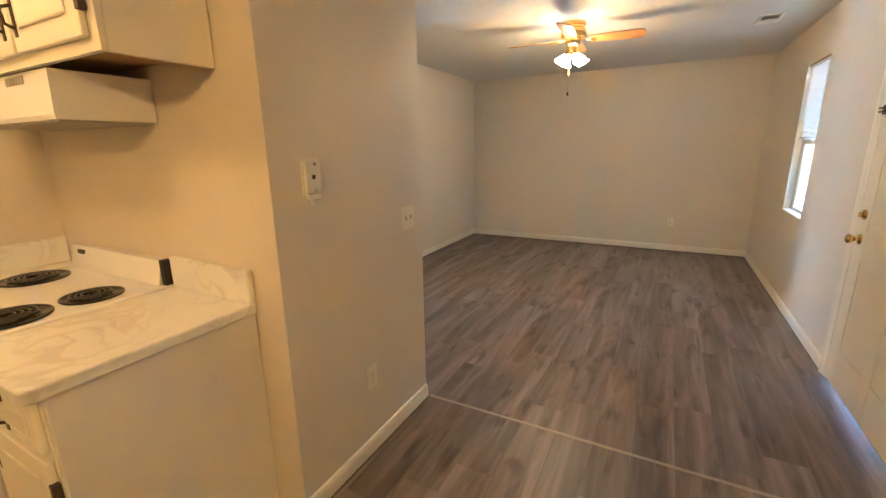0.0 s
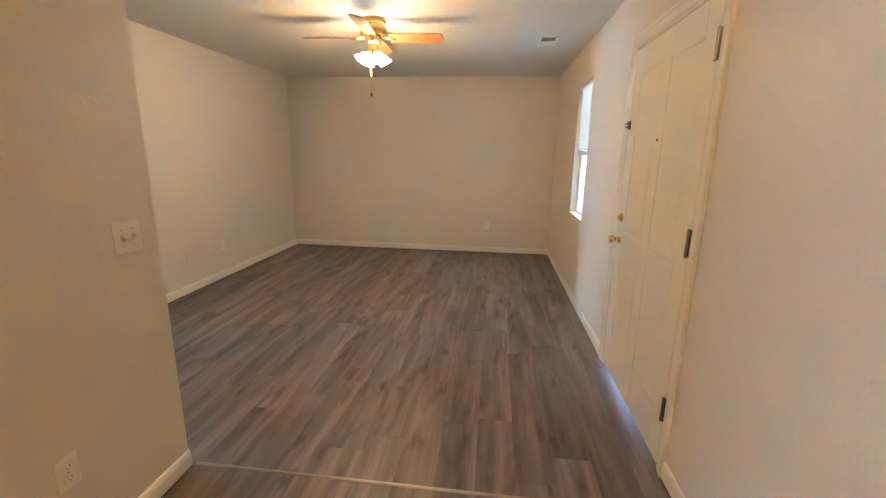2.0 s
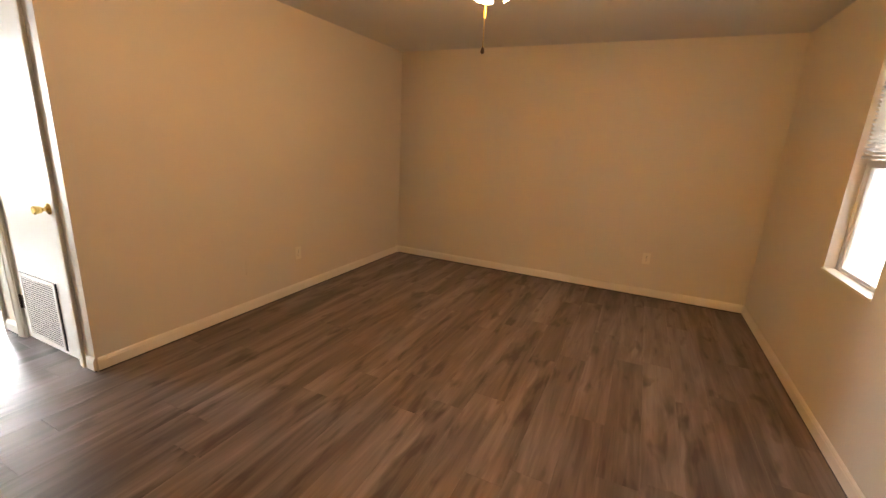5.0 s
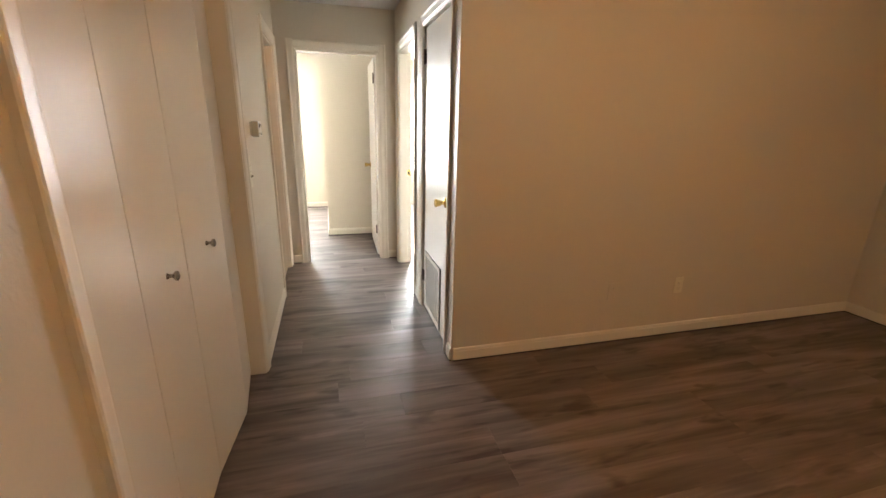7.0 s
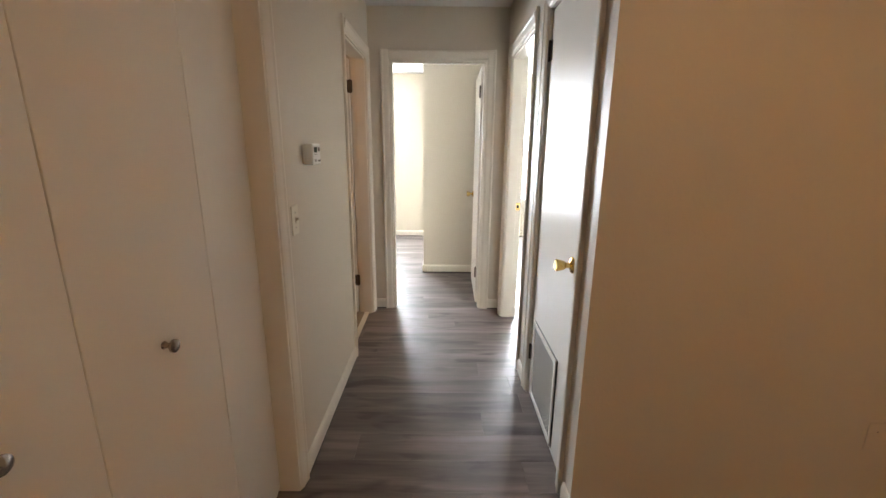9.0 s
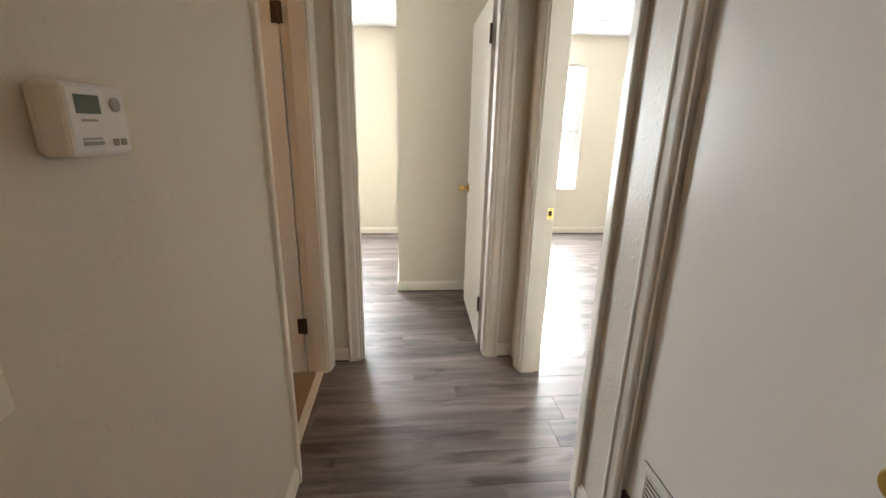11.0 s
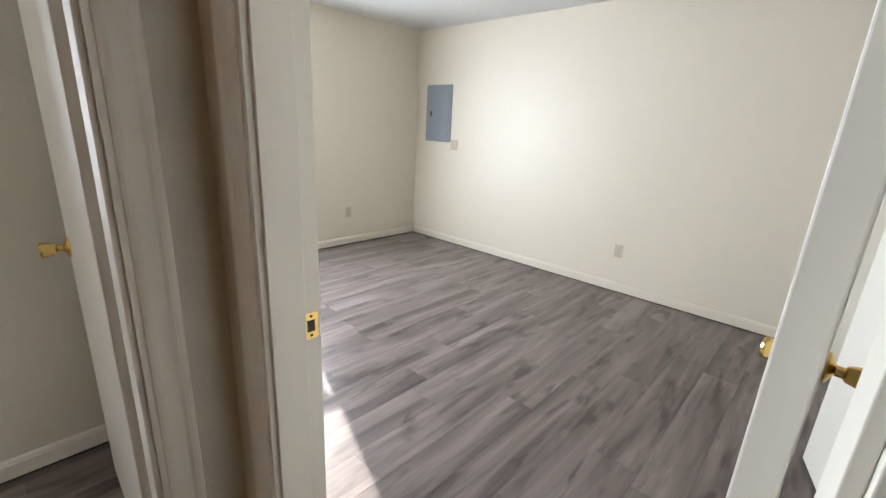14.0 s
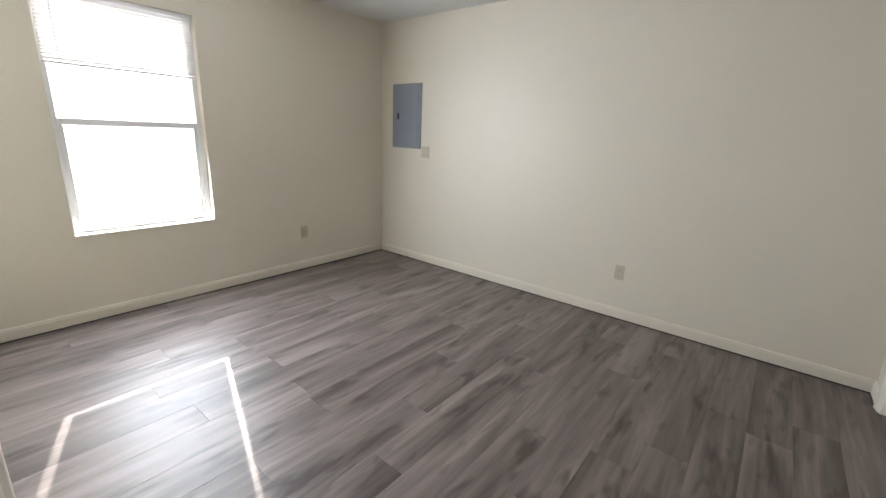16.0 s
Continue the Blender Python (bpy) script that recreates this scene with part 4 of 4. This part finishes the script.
def cabinet_front(name, x0, x1, y, z0, z1, parent, pull, hinge_x=None):
    """A framed cabinet front with a raised field, facing -y."""
    d = part(name, boxed(x0, x1, y - 0.018, y, z0, z1, bevel=0.004), CABINET, parent)
    g = min(0.05, (z1 - z0) * 0.22)
    bm = bmesh.new()
    lo = [bm.verts.new((x, y - 0.0182, z)) for x, z in ((x0 + g, z0 + g), (x1 - g, z0 + g), (x1 - g, z1 - g), (x0 + g, z1 - g))]
    inn = [bm.verts.new((x, y - 0.0115, z)) for x, z in ((x0 + g + .008, z0 + g + .008), (x1 - g - .008, z0 + g + .008), (x1 - g - .008, z1 - g - .008), (x0 + g + .008, z1 - g - .008))]
    box(bm, x0 + g + 0.010, x1 - g - 0.010, y - 0.024, y - 0.0182, z0 + g + 0.010, z1 - g - 0.010, bevel=0.005)
    for i in range(4):
        bm.faces.new((lo[i], lo[(i + 1) % 4], inn[(i + 1) % 4], inn[i]))
    part("raised_field", bm, CABINET, d)
    px, pz = pull
    bm = bmesh.new()
    tube(bm, [(px, y - 0.018, pz + 0.032), (px, y - 0.042, pz + 0.022), (px + 0.004, y - 0.045, pz), (px, y - 0.042, pz - 0.022), (px, y - 0.018, pz - 0.032)], 0.005, 8)
    box(bm, px - 0.009, px + 0.009, y - 0.021, y - 0.018, pz - 0.055, pz + 0.055, bevel=0.001)
    part("pull", bm, BRONZE, d, "dark antique pull", True)
    if hinge_x:
        for z in (z0 + 0.09, z1 - 0.09):
            part("hinge", boxed(hinge_x - 0.008, hinge_x + 0.014, y - 0.022, y - 0.002, z - 0.03, z + 0.03, bevel=0.003), BRONZE, d)
    return d


cabinet_front("drawer_front", CX0 + 0.02, CX1 - 0.035, 0.842, 0.70, 0.845, cab, ((CX0 + CX1) / 2, 0.77))
cabinet_front("cabinet_door", CX0 + 0.02, CX1 - 0.035, 0.842, 0.12, 0.675, cab, (CX0 + 0.06, 0.58), CX1 - 0.033)

bm = bmesh.new()
box(bm, CX0, CX1 + 0.012, 0.800, 1.447, 0.863, 0.903, bevel=0.006)
ct = tagged(part("countertop", bm, MARBLE), "white marbled laminate countertop beside the stove", "countertop")
part("backsplash", boxed(CX0, CX1 + 0.012, 1.422, 1.448, 0.9035, 1.03, bevel=0.006), MARBLE, ct)

# counter on the side wall
cab2 = thing("corner_cabinet", Matrix(), "cream painted corner base cabinet", "cabinet")
part("carcass", boxed(-2.695, SX0 - 0.012, 0.86, 1.446, 0.0, 0.862), CABINET, cab2)
bm = boxed(-2.697, SX0 - 0.008, 0.80, 1.447, 0.863, 0.903, bevel=0.005)
ct2 = tagged(part("corner_countertop", bm, MARBLE), "white marbled laminate countertop in the kitchen corner", "countertop")
part("backsplash", boxed(-2.697, -2.672, 0.80, 1.446, 0.9035, 1.03, bevel=0.005), MARBLE, ct2)

# upper cabinet and hood
up = thing("wall_cabinet", Matrix.Translation((0, 0, 0)), "cream painted upper cabinet above the range hood", "cabinet")
UX0, UX1 = -2.545, -1.325
part("side_panel", boxed(UX1 - 0.02, UX1, 1.152, 1.447, 1.70, 2.40, bevel=0.001), CABINET, up)
part("side_panel", boxed(UX0, UX0 + 0.02, 1.152, 1.447, 1.70, 2.40, bevel=0.001), CABINET, up)
part("carcass", boxed(UX0 + 0.021, UX1 - 0.021, 1.17, 1.446, 1.742, 2.40), BARE_WOOD, up, "bare wooden underside")
part("face_frame", boxed(UX0, UX1, 1.133, 1.151, 1.70, 2.40, bevel=0.001), CABINET, up)
for a, b, pull_x, hx in ((-1.765, -1.365, -1.735, -1.362), (-2.17, -1.785, -1.82, -2.173), (-2.525, -2.19, -2.22, -2.528)):
    cabinet_front("cabinet_door", a, b, 1.132, 1.735, 2.36, up, (pull_x, 1.83), hx)

hood = thing("range_hood", Matrix.Translation((-2.46, 1.447, 0)), "white enamelled range hood above the stove", "range hood")
bm = bmesh.new()
extrude(bm, [(-0.002, 1.545), (-0.002, 1.695), (-0.298, 1.695), (-0.303, 1.56), (-0.300, 1.545)],
        Matrix(((0, 0, 1, 0), (1, 0, 0, 0), (0, 1, 0, 0), (0, 0, 0, 1))), 0.765)
part("shell", bm, APPLIANCE, hood)
part("underside", boxed(0.01, 0.755, -0.29, -0.01, 1.538, 1.5445), painted("hood_filter", (0.35, 0.35, 0.34), 0.45, 90, 0.3, 0.1, 0.6), hood, "grey filter underside")
for i in range(6):
    part("vent_slot", boxed(0.46 + i * 0.024, 0.475 + i * 0.024, -0.3025, -0.2975, 1.660, 1.685), LEVER_GREY, hood)

# ---- floor planks ----
PW, PL, PT = 0.181, 1.22, 0.0032


def plank_mesh(name, length):
    bm = bmesh.new()
    c = 0.0005
    outer = [(0.0003, 0.0003), (PW - 0.0003, 0.0003), (PW - 0.0003, length - 0.0003), (0.0003, length - 0.0003)]
    lo = [bm.verts.new((x, y, -PT)) for x, y in outer]
    mi = [bm.verts.new((x, y, -0.0007)) for x, y in outer]
    hi = [bm.verts.new((x + (c if x < 0.01 else -c), y + (c if y < 0.01 else -c), 0)) for x, y in outer]
    bm.faces.new(hi)
    for a, b in ((lo, mi), (mi, hi)):
        for i in range(4):
            bm.faces.new((a[i], a[(i + 1) % 4], b[(i + 1) % 4], b[i]))
    return mesh_of(name, bm, PLANK)


full = plank_mesh("plank", PL)
rng = random.Random(7)
rest = []
count = 0
cols = int(9.3 / PW) + 1
for i in range(cols):
    x = -8.16 + i * PW
    y = -2.52 - rng.random() * PL
    while y < 7.05:
        near = (x > -2.95 and 1.2 < y + PL and y < 6.9) or (-5.1 < x <= -2.95 and 2.2 < y + PL and y < 3.7) or (x < -3.8 and y + PL > 3.5)
        if near and count < 300:
            ob = new("plank", full)
            ob.parent = floor
            ob.matrix_basis = Matrix.Translation((x, y, 0))
            count += 1
        else:
            rest.append((x, y))
        y += PL
verts, faces = [], []
for x, y in rest:
    k = len(verts)
    for z, c in ((-PT, 0.0003), (-0.0007, 0.0003), (0.0, 0.0008)):
        verts += [(x + c, y + c, z), (x + PW - c, y + c, z), (x + PW - c, y + PL - c, z), (x + c, y + PL - c, z)]
    faces.append((k + 8, k + 9, k + 10, k + 11))
    for a in (0, 4):
        faces += [(k + a + j, k + a + (j + 1) % 4, k + a + 4 + (j + 1) % 4, k + a + 4 + j) for j in range(4)]
me = bpy.data.meshes.new("plank_rest")
me.from_pydata(verts, [], faces)
me.materials.append(PLANK)
ob = tagged(new("plank_rest", me), kind="stuff")
ob.parent = floor
